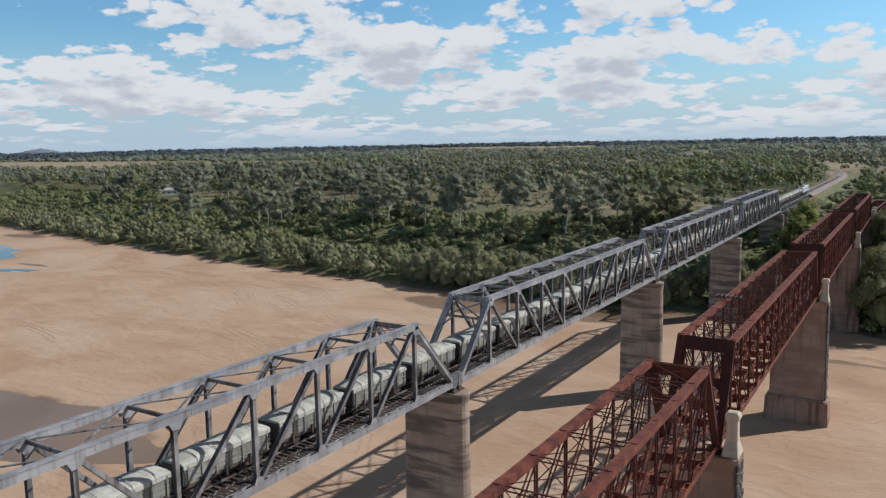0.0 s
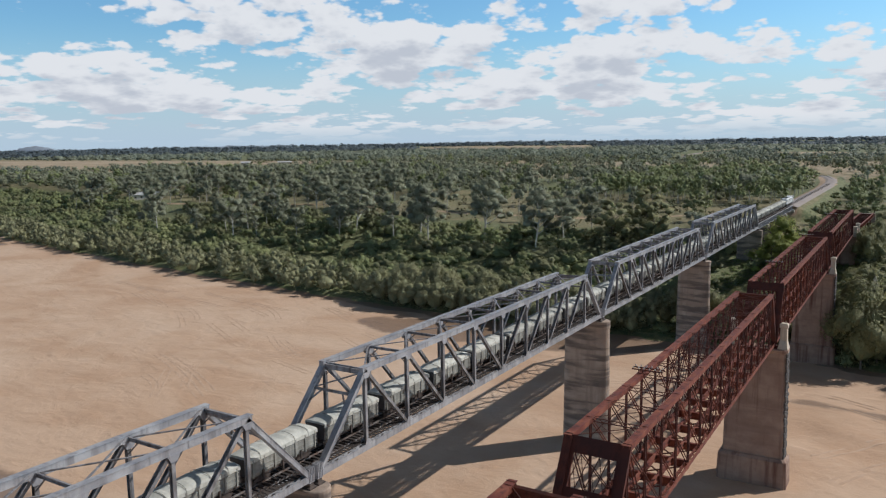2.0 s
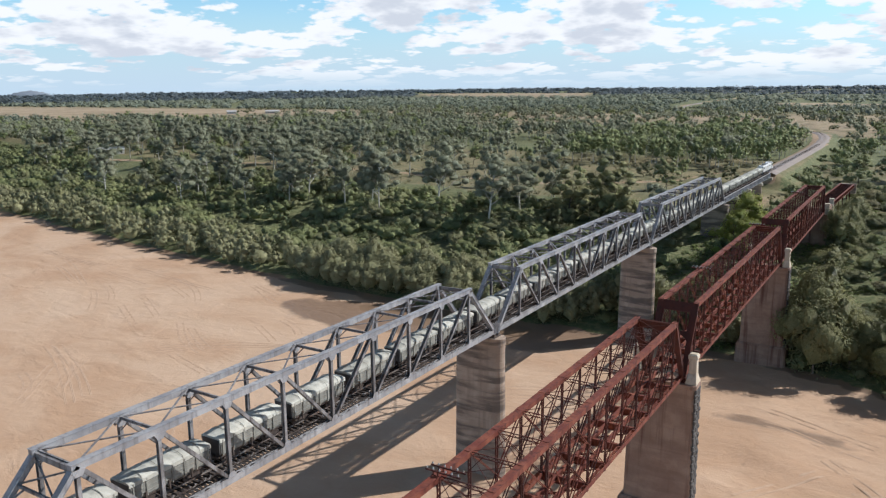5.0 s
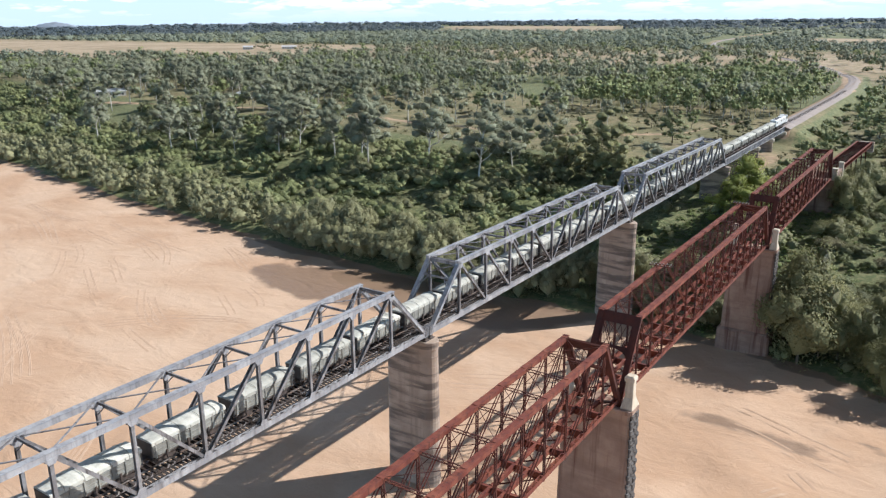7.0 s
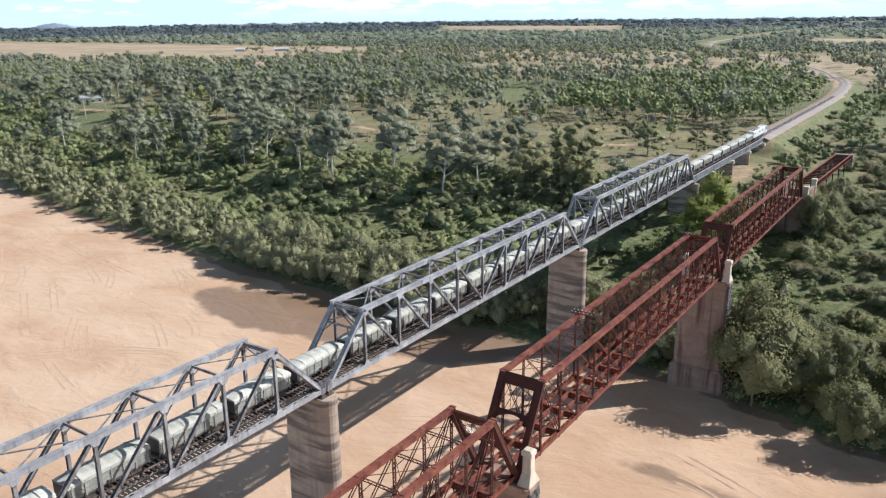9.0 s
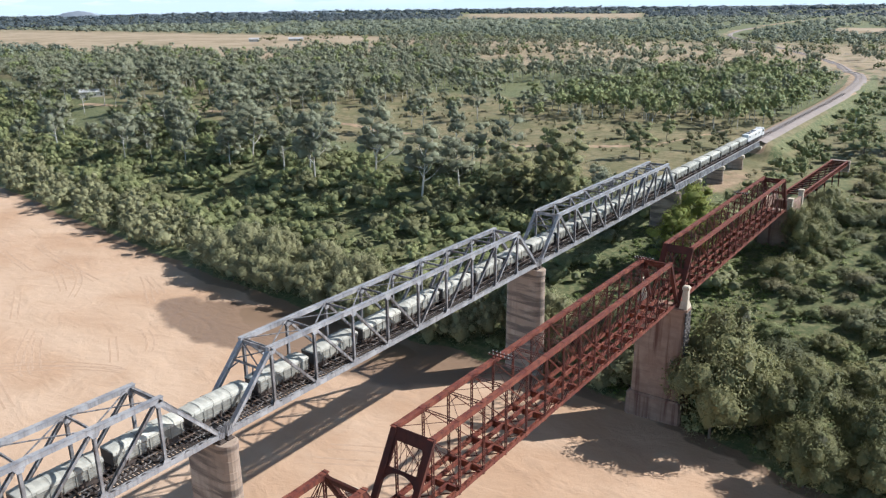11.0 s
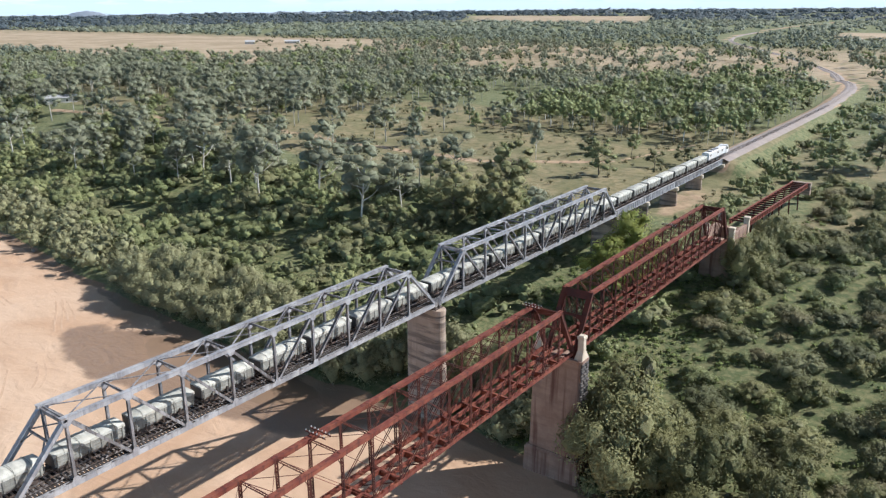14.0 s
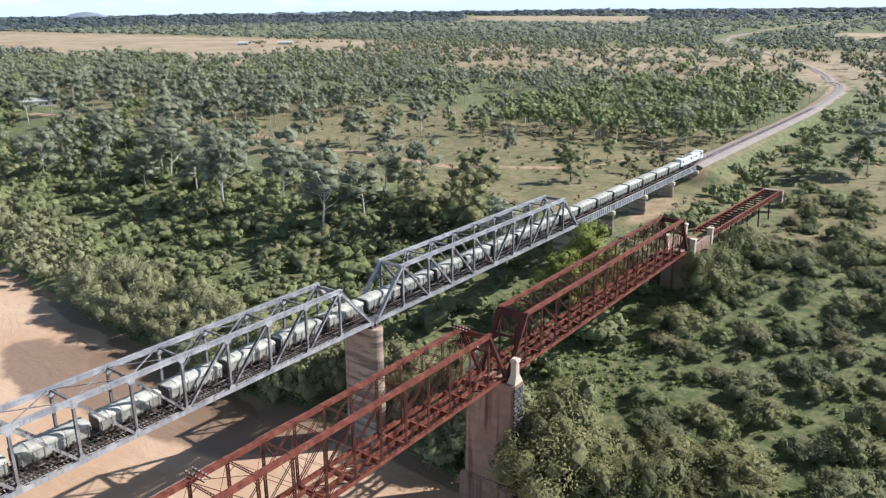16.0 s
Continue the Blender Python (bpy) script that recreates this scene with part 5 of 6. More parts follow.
def bush_clumps(rng, radius, height, n):
    """Overlapping domes of a many-stemmed bush."""
    out = [(0, 0, height * 0.36, radius * 0.72, height * 0.46)]
    for i in range(n):
        a, r = i * 2.4 + rng.uniform(-0.5, 0.5), radius * min(0.78, 0.95 * ((i + 0.4) / n) ** 0.5)
        rad = radius * rng.uniform(0.26, 0.42)
        top = height * (1 - 0.5 * (r / radius) ** 2) * rng.uniform(0.8, 1.05)
        out.append((math.cos(a) * r, math.sin(a) * r, max(top - rad, rad * 0.3), rad, max(rad * rng.uniform(0.8, 1.1), top * 0.22)))
    return out


def bush_kind(seed, name, label, radius, height, leaf_mat, count, size, n=9, hang=0.0):
    rng = np.random.default_rng(seed)
    clumps = bush_clumps(rng, radius, height, n)
    v, f, g = leaves(rng, clumps, count, size, hang, 0.66, True, 0.25)
    root = thing(name, label, "shrub", "bushes of the river bank")
    b = Build()
    b.tube([(0, 0, -0.4), (0.15, 0.1, height * 0.3), (0.1, 0.3, height * 0.6)], [0.16, 0.1, 0.04], 5)
    part("stem", b, M["bark_dark"], root)
    part("foliage", skin("foliage", v, f, leaf_mat, [("tone", np.full(len(v), 0.4)), ("puff", g)], False), None, root)
    return root


def spread_over(rng, x0, x1, y0, y1, gap):
    """Loose even scatter of points."""
    xs, ys = np.arange(x0, x1, gap), np.arange(y0, y1, gap)
    X, Y = np.meshgrid(xs.astype(float), ys.astype(float))
    X[1::2] += gap / 2
    X = X + rng.uniform(-0.45, 0.45, X.shape) * gap
    Y = Y + rng.uniform(-0.45, 0.45, Y.shape) * gap
    return X.ravel(), Y.ravel()


def clear_of_works(x, y, reach, low=False):
    """True where a plant of that reach would touch neither bridge, abutment nor track; low ones may stand under the high spans."""
    grey = (np.abs(x - JOINT) < 4.0 + reach) & (y < 244)
    red = (np.abs(x - OLD_X - 1.0) < 4.4 + reach) & (y < 224)
    rails = (track_gap(x, y) < np.where(y > 500, 14.0, 6.5) + reach) & (y > 230)
    rails |= (np.hypot(x + 151, y - 117) < 3.5 + reach) | ((x > -436 + (236 - y) * 1.35) & (x < -414 + (236 - y) * 2.0) & (y > 176) & (y < 248))
    if low:
        grey &= (y > 122) | (np.abs(y - 77.4) < 2.5 + reach * 0.6)
        red &= (y > 122) | (np.abs(y - 75.1) < 2.5 + reach * 0.6)
    return ~(grey | red | rails)


def place(kind, x, y, rng, lo=0.8, hi=1.25, sink=0.15):
    k = rng.uniform(lo, hi)
    z = float(land(np.array([x]), np.array([y]))[0]) - sink
    return Matrix.LocRotScale((x, y, z), Euler((rng.uniform(-0.05, 0.05), rng.uniform(-0.05, 0.05), rng.uniform(0, 6.283))), (k * rng.uniform(0.9, 1.1), k * rng.uniform(0.9, 1.1), k * rng.uniform(0.88, 1.12)))


def plant_all(kinds, spots, rng, lo=0.8, hi=1.25, more=lambda x, y: 1.0):
    """Sets the kinds out on the spots: (x, y, index of kind)."""
    used = set()
    for x, y, i in spots:
        m = place(kinds[i], x, y, rng, lo * more(x, y), hi * more(x, y))
        if i not in used:
            used.add(i)
            kinds[i].matrix_basis = m
        else:
            copy_thing(kinds[i], m)
    for i, k in enumerate(kinds):
        if i not in used:
            for o in (*k.children_recursive, k):
                bpy.data.objects.remove(o)


def mass(name, label, category, mat, shapes, x, y, rng, lo, hi, sink=0.2, group=""):
    """One object of many plants joined: shapes are (points, faces of 3)."""
    V, F, T, G = [], [], [], []
    z = land(x, y) - sink
    pick, size, turn, tone = rng.integers(0, len(shapes), len(x)), rng.uniform(lo, hi, len(x)), rng.uniform(0, 6.283, len(x)), rng.uniform(0, 1, len(x))
    base = 0
    for k, (v, f, g) in enumerate(shapes):
        idx = np.nonzero(pick == k)[0]
        if not len(idx):
            continue
        c, s, sc = np.cos(turn[idx])[:, None], np.sin(turn[idx])[:, None], size[idx][:, None]
        wide = rng.uniform(0.85, 1.2, len(idx))[:, None]
        px = (v[None, :, 0] * c - v[None, :, 1] * s) * sc * wide + x[idx][:, None]
        py = (v[None, :, 0] * s + v[None, :, 1] * c) * sc * wide + y[idx][:, None]
        pz = v[None, :, 2] * sc + z[idx][:, None]
        V.append(np.stack([px, py, pz], 2).reshape(-1, 3))
        G.append(np.stack([g[None, :, 0] * c - g[None, :, 1] * s, g[None, :, 0] * s + g[None, :, 1] * c, np.repeat(g[None, :, 2], len(idx), 0)], 2).reshape(-1, 3))
        F.append((f[None] + (np.arange(len(idx)) * len(v))[:, None, None] + base).reshape(-1, 3))
        T.append(np.repeat(tone[idx], len(v)))
        base += len(idx) * len(v)
    if V:
        me = skin(name, np.concatenate(V), np.concatenate(F), mat, [("tone", np.concatenate(T)), ("puff", np.concatenate(G))], False)
        tagged(new(name, me), label, category, group, "stuff")


def low_bush(seed, radius, height, count, size, hang=0.0, n=6, core=0.88):
    rng = np.random.default_rng(seed)
    return leaves(rng, bush_clumps(rng, radius, height, n), count, size, hang, core * (0.74 if n > 3 else 0.6), n > 3, 0.3)


def low_tree(seed, height, spread, count, size):
    """Full rounded crown of a woodland gum, seen from far off."""
    rng = np.random.default_rng(seed)
    clumps = [(0, 0, height * 0.62, spread * 0.55, height * 0.26)]
    for i in range(7):
        a, t = i * 2.4 + rng.uniform(-0.4, 0.4), rng.uniform(0.0, 1.0)
        rad = spread * rng.uniform(0.34, 0.5)
        reach = spread * 0.6 * math.sqrt(1 - (t - 0.35) ** 2)
        clumps.append((math.cos(a) * reach, math.sin(a) * reach, height * (0.42 + 0.42 * t), rad, rad * rng.uniform(0.7, 0.9)))
    return leaves(rng, clumps, count, size, 0.12, 0.6, False, 0.5)


def trunk_shape(height):
    b = Build().tube([(0, 0, -0.5), (0.15, 0.1, height * 0.4), (0.1, 0.3, height * 0.85)], [height * 0.016, height * 0.012, 0.05], 3)
    tris = [t for f in b.f if len(f) == 4 for t in ((f[0], f[1], f[2]), (f[0], f[2], f[3]))]
    return np.array(b.v), np.array(tris), unit(np.array(b.v) * (1, 1, 0) + 1e-3)


def build_plants():
    rng = np.random.default_rng(11)
    # --- tall trees along the bank and in the clearing
    kinds = [
        tree_kind(1, "gum_tree", "tall river gum with white trunk and open grey-green crown", "tree", 19.0, 7.6, M["gum"], M["bark"], 2300, 0.52, 0.40, 8, 0.2),
        tree_kind(2, "gum_tree", "slender white-trunked gum with thin high crown", "tree", 17.0, 6.4, M["gum"], M["bark"], 2000, 0.5, 0.44, 7, 0.25),
        tree_kind(3, "gum_tree", "broad green gum with dense rounded crown", "tree", 13.5, 5.8, M["gum_bright"], M["bark_dark"], 1800, 0.52, 0.28, 7, 0.1),
        tree_kind(4, "shade_tree", "dark dense round-headed tree on the bank", "tree", 10.5, 4.8, M["shrub_dark"], M["bark_dark"], 1800, 0.5, 0.18, 7, 0.0),
        tree_kind(5, "dead_gum_tree", "bare white gum with few leaves", "tree", 14.0, 4.0, M["gum"], M["bark"], 420, 0.55, 0.4, 8, 0.2),
    ]
    spots = [(-239, 141, 0), (-231, 149, 4), (-200, 144, 1), (-126, 146.5, 0), (-128, 153, 2), (-79, 146, 0), (-71, 143, 1), (-51, 144, 3), (-345, 148, 1), (-298, 143, 0),
             (-123, 275, 2), (-36, 231, 3), (-73, 221, 2), (-128, 234, 1), (-140, 361, 2), (-153, 354, 2), (-172, 267, 2), (-132, 315, 2), (47, 286, 0), (27, 279, 2),
             (-374, 202, 0), (-60, 160, 3), (-44, 158, 3), (-30, 152, 3), (-36, 166, 2), (-22, 172, 3), (-92, 158, 2), (-104, 150, 1), (-113, 156, 2), (-150, 152, 0), (-160, 160, 3), (-185, 158, 0),
             (-262, 158, 0), (-275, 150, 1), (-212, 166, 2), (-322, 160, 0), (-58, 205, 3), (8.5, 147, 2), (12.5, 143, 2), (10.5, 151, 2), (14, 149, 2), (8, 140, 2), (11.5, 138, 2), (9.5, 143.5, 2), (-24, 246, 3), (35.8, 146.5, 3), (36.5, 156, 3), (22.0, 147.0, 2), (-17, 257, 3), (-40, 262, 2)]
    px, py = spread_over(rng, -470, -15, 130, 330, 13.5)
    d = from_toe(px, py)
    dens = np.where(px < -205, 0.8, np.where(py > 305, 0.6, 0.1)) + np.where((d > 58) & (d < 108) & (px > -205), 0.55, 0)
    ok = (rng.uniform(size=len(px)) < dens) & (d > 52) & clear_of_works(px, py, 4.5)
    tall = [(-76.5, 143, 0), (-135, 151, 0), (-128, 146.5, 0), (-177, 160, 0), (-298, 143, 0), (-104, 152, 0), (-51, 156, 1), (-43, 175, 1), (-34, 158, 1), (-36, 224, 2), (32.4, 268, 2), (45, 277, 2)]
    spots = [p for p in spots if min(math.hypot(p[0] - q[0], p[1] - q[1]) for q in tall) > 7]
    near = np.array([s[:2] for s in spots + tall])
    for x, y in zip(px[ok], py[ok]):
        if np.min(np.hypot(near[:, 0] - x, near[:, 1] - y)) > 8 and len(spots) < 235:
            spots.append((x, y, int(rng.choice([0, 1, 2, 3, 0, 2, 1, 4], p=[0.2, 0.15, 0.2, 0.1, 0.1, 0.1, 0.1, 0.05]))))
    plant_all(kinds, spots, rng, 0.76, 1.06)
    kinds = [
        tree_kind(14, "gum_tree", "very tall river gum with forked white trunk and full crown", "tree", 22.5, 8.6, M["gum"], M["bark"], 3600, 0.5, 0.36, 9, 0.2),
        tree_kind(15, "shade_tree", "broad dark olive tree beside the grey bridge", "tree", 15.0, 8.6, M["olive_dark"], M["bark_dark"], 3600, 0.5, 0.14, 10, 0.05),
        tree_kind(16, "shade_tree", "dense dark green upright tree standing in dry grass", "tree", 13.5, 5.4, M["shrub"], M["bark_dark"], 2400, 0.48, 0.16, 9, 0.05),
    ]
    plant_all(kinds, tall, rng, 0.95, 1.08)
    kinds = [tree_kind(8, "shade_tree", "broad bright green tree growing between the two bridges", "tree", 16.5, 7.4, M["lime"], M["bark_dark"], 3200, 0.6, 0.2, 9, 0.1)]
    plant_all(kinds, [(10.5, 131, 0), (13.5, 139, 0)], rng, 0.95, 1.08)

    # --- bushes along the sand's edge
    kinds = [
        bush_kind(21, "bank_bush", "olive river bush at the edge of the sand", 4.2, 7.6, M["bank"], 2000, 0.42, 12, 0.12),
        bush_kind(22, "bank_bush", "pale olive upright river bush at the edge of the sand", 3.6, 8.8, M["bank"], 2000, 0.42, 12, 0.2),
        bush_kind(23, "green_bush", "rounded bright green bush in the thicket", 3.8, 4.6, M["shrub"], 1300, 0.42, 10),
    ]
    px, py = spread_over(rng, -120, 36, 40, 120, 5.6)
    d = from_toe(px, py)
    ok = (d > -0.6) & (d < 17) & clear_of_works(px, py, 2.2, True)
    spots = [(x, y, int(rng.choice([0, 1, 2], p=[0.5, 0.4, 0.1]))) for x, y in zip(px[ok], py[ok])][:210]
    plant_all(kinds, spots, rng, 0.75, 1.35)

    # --- bushes beside the old bridge, nearest to the camera's way
    kinds = [
        bush_kind(26, "bank_bush", "pale olive feathery bush beside the old pier", 4.2, 8.8, M["olive_dark"], 5200, 0.3, 15, 0.15),
        bush_kind(27, "bank_bush", "olive green tall bush beside the old pier", 3.8, 9.6, M["olive_dark"], 5200, 0.3, 15, 0.2),
        bush_kind(28, "green_bush", "rounded bright green bush in the thicket", 3.9, 4.4, M["shrub"], 2300, 0.34, 12),
        bush_kind(29, "dark_bush", "dark low spreading bush in the thicket", 4.4, 3.9, M["shrub_dark"], 2300, 0.34, 12),
        bush_kind(30, "grey_bush", "grey-green twiggy bush in the thicket", 2.9, 3.2, M["shrub_grey"], 1700, 0.3, 11, 0.1),
        bush_kind(36, "olive_bush", "olive rounded bush in the thicket", 4.1, 4.8, M["olive_dark"], 2200, 0.34, 12),
    ]
    spots = [(5, 84, 1), (10, 81.5, 0), (15.5, 83, 1), (20.5, 81, 0), (24, 85, 1), (28, 87, 1), (33.5, 84, 1), (17, 89, 0), (9, 89, 1), (36.5, 82, 1), (37.5, 77, 0), (40, 72, 1), (43, 76, 0), (36.5, 149, 1), (37.5, 154, 1), (37, 159, 0), (37.5, 165, 1), (38, 171, 0), (37, 176, 5), (38, 150, 2), (40.5, 156, 3), (21.5, 152, 2), (20.5, 158, 3), (21.5, 165, 2), (22, 173, 4), (39, 178, 2), (40, 186, 3)]
    px, py = spread_over(rng, 36, 112, 40, 120, 5.6)
    d = from_toe(px, py)
    ok = (d > -0.4) & (d < 20) & clear_of_works(px, py, 1.6, True)
    spots += [(x, y, int(rng.choice([0, 1, 5, 2, 3], p=[0.3, 0.3, 0.1, 0.12, 0.18]))) for x, y in zip(px[ok], py[ok])][:90]
    px, py = spread_over(rng, 36, 112, 66, 252, 6.3)
    d = from_toe(px, py)
    open_ground = fbm(px, py, 24.0, 23) > 0.22
    ok = (d > 19) & (rng.uniform(size=len(px)) < np.where(py > 196, 0.55, 0.96) * np.where(open_ground, 0.7, 1.0)) & clear_of_works(px, py, 1.5)
    spots += [(x, y, int(rng.choice([2, 3, 4, 5], p=[0.34, 0.34, 0.1, 0.22]))) for x, y in zip(px[ok], py[ok])][:430]
    plant_all(kinds, spots, rng, 0.65, 1.42, lambda x, y: 0.92 if 30 < x < 46 and 140 < y < 190 else 1.42 if y < float(np.interp(x, TOE_X, TOE_Y)) + 11 and x > 36 else 1.0)

    # --- the rest of the thicket, joined
    def belt(x0, x1, y0, y1, gap, test):
        a, b = spread_over(rng, x0, x1, y0, y1, gap)
        k = test(a, b, from_toe(a, b)) & clear_of_works(a, b, 2.0)
        return a[k], b[k]

    far = lambda a: (a < -119) | (a > 113)
    x, y = belt(-760, 240, -20, 260, 6.6, lambda a, b, d: (d > -0.4) & (d < 17) & far(a))
    mass("river_scrub", "olive scrub lining the sand of the river bed", "shrubs", M["bank"], [low_bush(31, 4.4, 7.6, 280, 0.66, 0.12), low_bush(32, 3.9, 8.8, 280, 0.66, 0.2), low_bush(33, 4.2, 7.0, 280, 0.66, 0.1)], x, y, rng, 0.75, 1.3)
    inner = lambda a, b, d: (d > 15) & (d < 96) & (a < 36) & (rng.uniform(size=len(a)) < 0.92)
    outer = lambda a, b, d: (d > 21) & (d < 110) & (a > 118)
    x, y = belt(-640, 36, 90, 330, 7.8, inner)
    k = rng.uniform(size=len(x)) < 0.72
    greens = [low_bush(41, 4.6, 4.7, 230, 0.6, 0, 6, 0.92), low_bush(42, 5.2, 4.1, 230, 0.6, 0, 6, 0.92), low_bush(43, 4.0, 5.6, 230, 0.6, 0, 6, 0.92)]
    mass("green_thicket", "green scrub covering the slope of the bank", "shrubs", M["shrub"], greens, x[k], y[k], rng, 0.75, 1.45)
    mass("dark_thicket", "dark scrub in the hollows of the bank", "shrubs", M["shrub_dark"], greens, x[~k], y[~k], rng, 0.75, 1.45)
    x, y = belt(8, 22, 168, 300, 5.0, lambda a, b, d: rng.uniform(size=len(a)) < 0.4)
    x2, y2 = belt(8, 115, 236, 520, 7.0, lambda a, b, d: rng.uniform(size=len(a)) < np.where(a < 30, 0.34, 0.09))
    mass("slope_scrub", "green bushes on the railway slope", "shrubs", M["shrub"], [low_bush(44, 4.2, 4.4, 120, 0.8, 0, 5, 0.9), low_bush(45, 3.6, 5.0, 120, 0.8, 0, 5, 0.9)], np.concatenate([x, x2]), np.concatenate([y, y2]), rng, 0.5, 1.1)
    x, y = belt(118, 330, -10, 210, 6.0, outer)
    mass("green_thicket", "green scrub on the slope beside the old bridge", "shrubs", M["shrub"], greens, x, y, rng, 0.8, 1.4)
    # low creeper under and between the bridges
    a, b = spread_over(rng, -5, 37, 78, 168, 2.1)
    a2, b2 = spread_over(rng, 36, 112, 62, 205, 2.9)
    a, b = np.concatenate([a, a2]), np.concatenate([b, b2])
    d = from_toe(a, b)
    k = (d > 2) & (rng.uniform(size=len(a)) < np.where(a > 36, 0.45, 0.9))
    mass("ground_creeper", "bright green creeper and low weeds among the bushes", "weeds", M["weed"], [low_bush(51, 1.8, 1.2, 34, 0.4, 0, 2), low_bush(52, 1.6, 0.9, 32, 0.4, 0, 2)], a[k], b[k], rng, 0.7, 1.3, 0.1)
    # tussocks on the plain
    a, b = spread_over(rng, -230, 130, 150, 330, 5.0)
    k = (from_toe(a, b) > 85) & (rng.uniform(size=len(a)) < 0.28) & clear_of_works(a, b, 1.0)
    mass("low_scrub", "small bushes and saplings dotted over dry grass", "shrubs", M["shrub_grey"], [low_bush(53, 1.1, 1.2, 30, 0.6, 0, 2), low_bush(54, 0.9, 2.0, 34, 0.6, 0, 2)], a[k], b[k], rng, 0.6, 1.5, 0.1)

    # --- woodland of the plain
    def wood(x0, x1, y0, y1, gap, dens):
        a, b = spread_over(rng, x0, x1, y0, y1, gap)
        k = (rng.uniform(size=len(a)) < dens(a, b)) & clear_of_works(a, b, 3.5)
        return a[k], b[k]

    def thick(a, b):
        patch = fbm(a, b, 60.0, 13)
        s, w, g, st, ba = zones(a, b)
        d = from_toe(a, b)
        edge = np.where(a > -330, 515, 600) + 40 * fbm(a, b, 120.0, 5)
        v = np.where((b > 285) & (b < edge) & (a < -12), 0.62 + 0.5 * patch, 0.0)
        v = np.where((a < -205) & (d > 95) & (b <= 330), 0.9, v)
        v = np.where((a > -120) & (a < -8) & (b > 290) & (b < edge - 5), 1.0, v)
        v = np.where((a < -130) & (a > -215) & (b > 255) & (b < 420), 0.16, v)
        v = np.where((b >= edge) & (b < 960), np.where(a > -330, 0.06 + 0.2 * (patch > 0.15), 0.14 + 0.25 * (patch > 0.1)), v)
        v = np.where((a > 12), np.where(b > 310, 0.1 + 0.2 * (patch > 0.1), 0.0), v)
        v = np.where((a > -470) & (a < -15) & (b < 330) & (b > 120), v * (b > 292), v)
        return v * (1 - np.clip(st * 1.6, 0, 1) * (st > 0.55)) * (ba < 0.4)

    x, y = wood(-760, 300, 120, 900, 8.8, thick)
    crowns = [low_tree(61, 14, 5.6, 160, 0.92), low_tree(62, 12, 5.2, 160, 0.92), low_tree(63, 15.5, 5.4, 160, 0.92)]
    k = rng.uniform(size=len(x)) < np.where((x > -115) & (y < 560), 0.3, 0.86)
    seed = rng.bit_generator.state
    mass("woodland", "grey-green open gum woodland on the plain", "woods", M["gum"], crowns, x[k], y[k], rng, 0.7, 1.15)
    mass("woodland", "bright green gum woodland beside the railway", "woods", M["gum_bright"], crowns, x[~k], y[~k], rng, 0.85, 1.2)
    near = (y < 520) & (x > -420)
    mass("woodland_trunks", "pale trunks of the gum woodland", "woods", M["bark"], [trunk_shape(11), trunk_shape(12.5)], x[near], y[near], rng, 0.75, 1.0)
    # scattered scrub of the dry band
    a, b = spread_over(rng, -1000, 420, 300, 1250, 15.0)
    s, w, g, st, ba = zones(a, b)
    patch = fbm(a, b, 90.0, 17)
    k = (rng.uniform(size=len(a)) < np.where(b > 520, 0.5 + 0.9 * patch, 0.2)) & (ba < 0.4) & ~((st > 0.8) & (rng.uniform(size=len(a)) > np.where(a > -500, 0.2, 0.03))) & clear_of_works(a, b, 4)
    mass("plain_scrub", "dark scrub scattered over the dry plain", "shrubs", M["shrub_dark"], [low_bush(71, 3.4, 3.6, 24, 1.6, 0, 2), low_bush(72, 2.8, 4.6, 24, 1.6, 0, 2)], a[k], b[k], rng, 0.7, 1.8)
    # trees sheltering the farm sheds
    row = rng.uniform(6, 60, 16)
    a, b = np.concatenate([rng.normal(-862, 9, 14), -836 + 0.67 * row]), np.concatenate([rng.normal(792, 7, 14), 832 + 0.74 * row])
    mass("farm_trees", "dark clump of trees round the farm sheds", "trees", M["shrub_dark"], crowns, a, b, rng, 0.28, 0.55)
    # distant woods to the skyline
    X, Y = [], []
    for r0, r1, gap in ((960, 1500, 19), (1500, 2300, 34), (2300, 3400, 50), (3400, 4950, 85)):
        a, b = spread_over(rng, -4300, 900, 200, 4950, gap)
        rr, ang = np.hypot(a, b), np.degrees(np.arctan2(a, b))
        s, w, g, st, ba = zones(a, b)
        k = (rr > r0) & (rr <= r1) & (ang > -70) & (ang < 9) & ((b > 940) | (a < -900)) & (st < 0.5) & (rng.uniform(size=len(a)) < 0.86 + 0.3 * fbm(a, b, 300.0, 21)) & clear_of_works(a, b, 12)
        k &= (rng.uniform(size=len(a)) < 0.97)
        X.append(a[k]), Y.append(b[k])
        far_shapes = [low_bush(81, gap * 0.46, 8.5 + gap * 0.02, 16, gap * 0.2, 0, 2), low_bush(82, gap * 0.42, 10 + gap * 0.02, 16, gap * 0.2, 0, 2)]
        # the two outer rings take the leaf colour with the bluest painted haze
        mass("distant_woods", "unbroken woodland out to the skyline", "woods", M["far"] if r1 < 3400 else M["far_haze"], far_shapes, a[k], b[k], rng, 0.75, 1.2, 0.5)


build_plants()


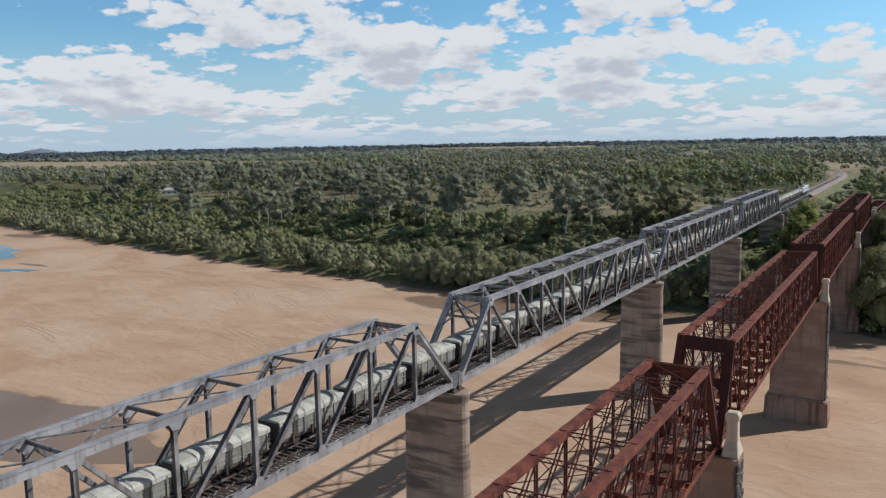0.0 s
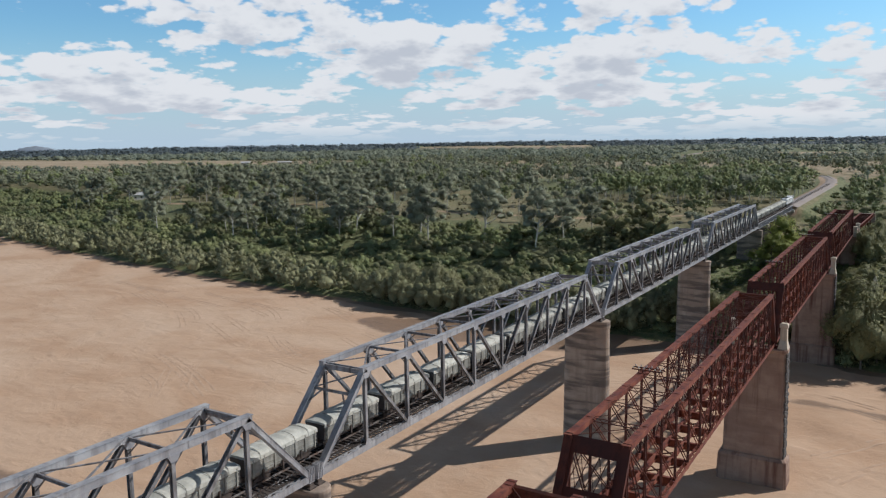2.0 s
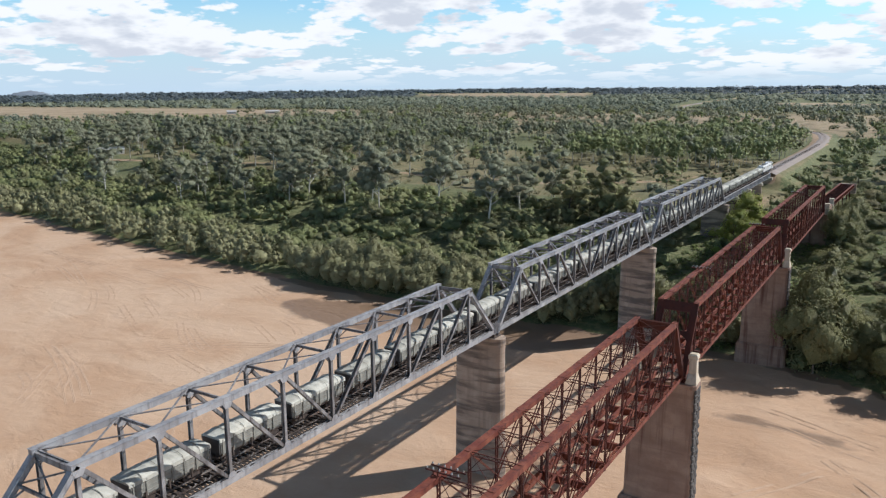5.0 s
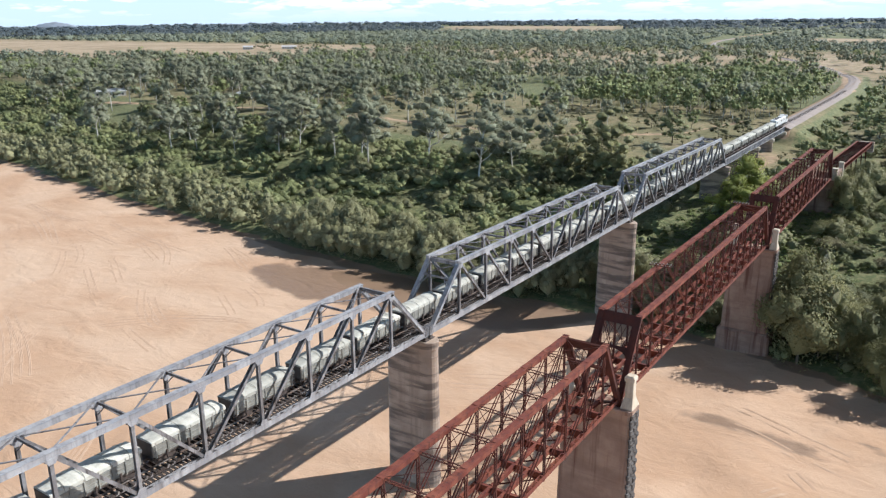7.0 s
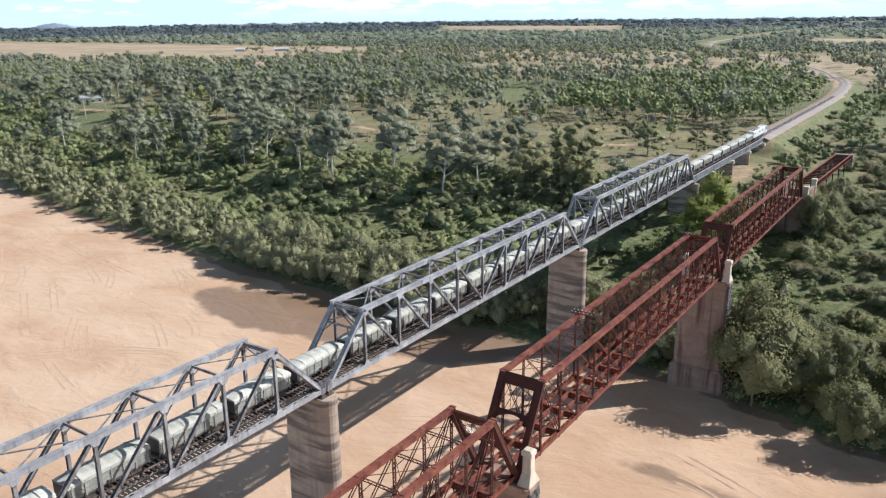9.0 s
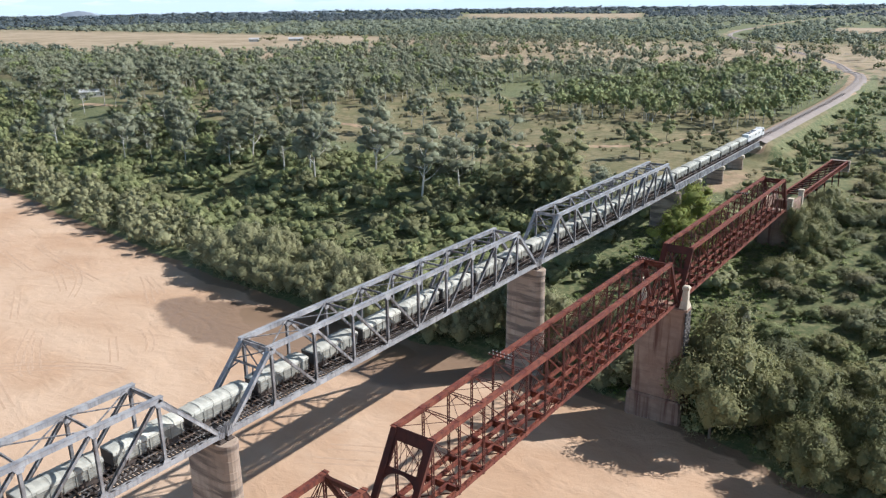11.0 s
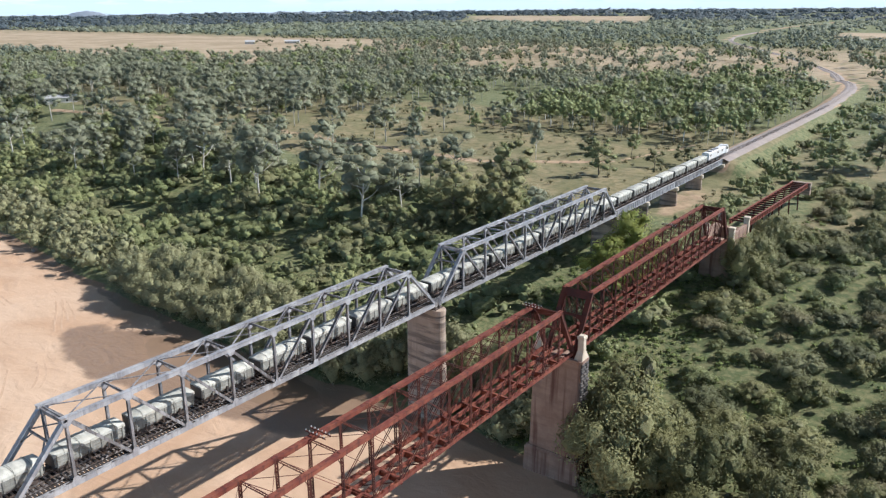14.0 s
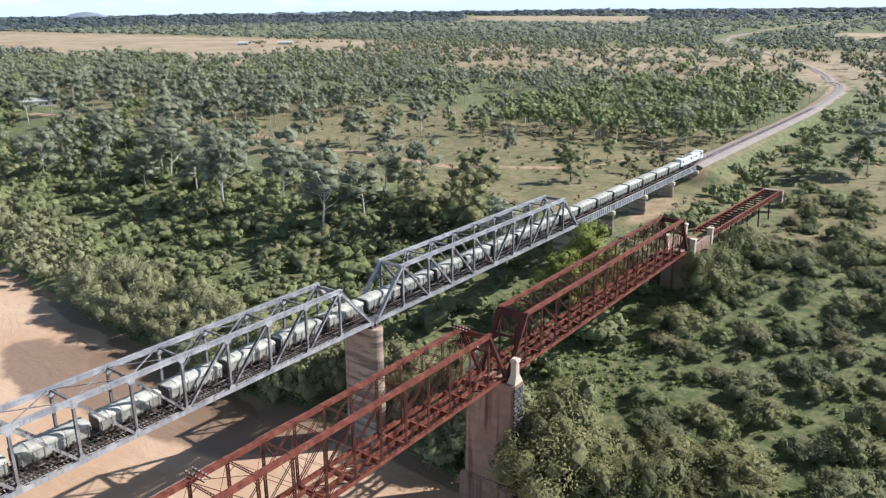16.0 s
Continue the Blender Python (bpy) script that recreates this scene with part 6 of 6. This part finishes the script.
# ---------------------------------------------------------------- buildings on the plain
def build_house(x, y, turn, size, label):
    root = thing("house", label, "house")
    lx, ly, h = size
    z = float(land(np.array([x]), np.array([y]))[0])
    root.matrix_basis = pose(x, y, z - 0.2, 0, 0, turn)
    b = Build()
    b.box(-lx / 2, -ly / 2, -0.5, lx / 2, ly / 2, h)
    wall = part("wall", b, M["wall"], root)
    b = Build()
    e = 0.6
    prof = [(-ly / 2 - e, h - 0.1), (0, h + ly * 0.2), (ly / 2 + e, h - 0.1), (ly / 2 + e, h + 0.05), (0, h + ly * 0.2 + 0.15), (-ly / 2 - e, h + 0.05)]
    b.loft([[(sx * (lx / 2 + e), py, pz) for py, pz in prof] for sx in (-1, 1)])
    part("roof", b, M["roof"], root, "pale metal gable roof")
    for i in range(max(2, int(lx / 3.5))):
        cx = -lx / 2 + (i + 0.5) * lx / max(2, int(lx / 3.5))
        b = Build()
        b.box(cx - 0.6, -ly / 2 - 0.03, 1.0, cx + 0.6, -ly / 2 + 0.05, 2.2)
        part("window", b, M["glass"], root)


build_house(-426, 236, 60, (20, 8, 3.4), "long low white farmhouse among gum trees")
build_house(-330, 268, -10, (9, 6, 2.8), "small pale shed among gum trees")
build_house(-876, 774, 40, (14, 9, 3.5), "farm shed with pale roof in a straw field")
build_house(-842, 828, 42, (22, 9, 3.6), "long low farm shed in a straw field")


# ---------------------------------------------------------------- hills on the skyline, haze put into their colour
def build_hill(x, y, wide, high, seed):
    """Low rounded hill far off, its long side across the line of sight."""
    u, v = np.meshgrid(np.linspace(-1, 1, 41), np.linspace(-1, 1, 13))
    turn = math.atan2(-x, y)
    px, py = u * wide, v * 260
    h = high * np.clip(1 - np.abs(u) ** 1.7, 0, 1) * np.clip(1 - v * v, 0, 1) * (1 + 0.35 * fbm(px, py, wide * 0.3, seed)) - 4
    X, Y = x + px * math.cos(turn) - py * math.sin(turn), y + px * math.sin(turn) + py * math.cos(turn)
    co = np.stack([X.ravel(), Y.ravel(), h.ravel() + land(X.ravel() * 0 + x, Y.ravel() * 0 + y)], 1)
    i = (np.arange(12)[:, None] * 41 + np.arange(40)[None, :]).ravel()
    tagged(new("backdrop", skin("backdrop", co, np.stack([i, i + 1, i + 42, i + 41], 1), M["hill"])), "low hill far off on the skyline, coloured with haze blue", "hill", kind="structure")


for k, (x, y, wide, high) in enumerate(((-3920, 2260, 130, 34), (-3700, 2560, 90, 14), (-3300, 3080, 420, 12), (-2000, 4230, 420, 14), (-1330, 4480, 520, 11))):
    build_hill(x, y, wide, high, k + 3)
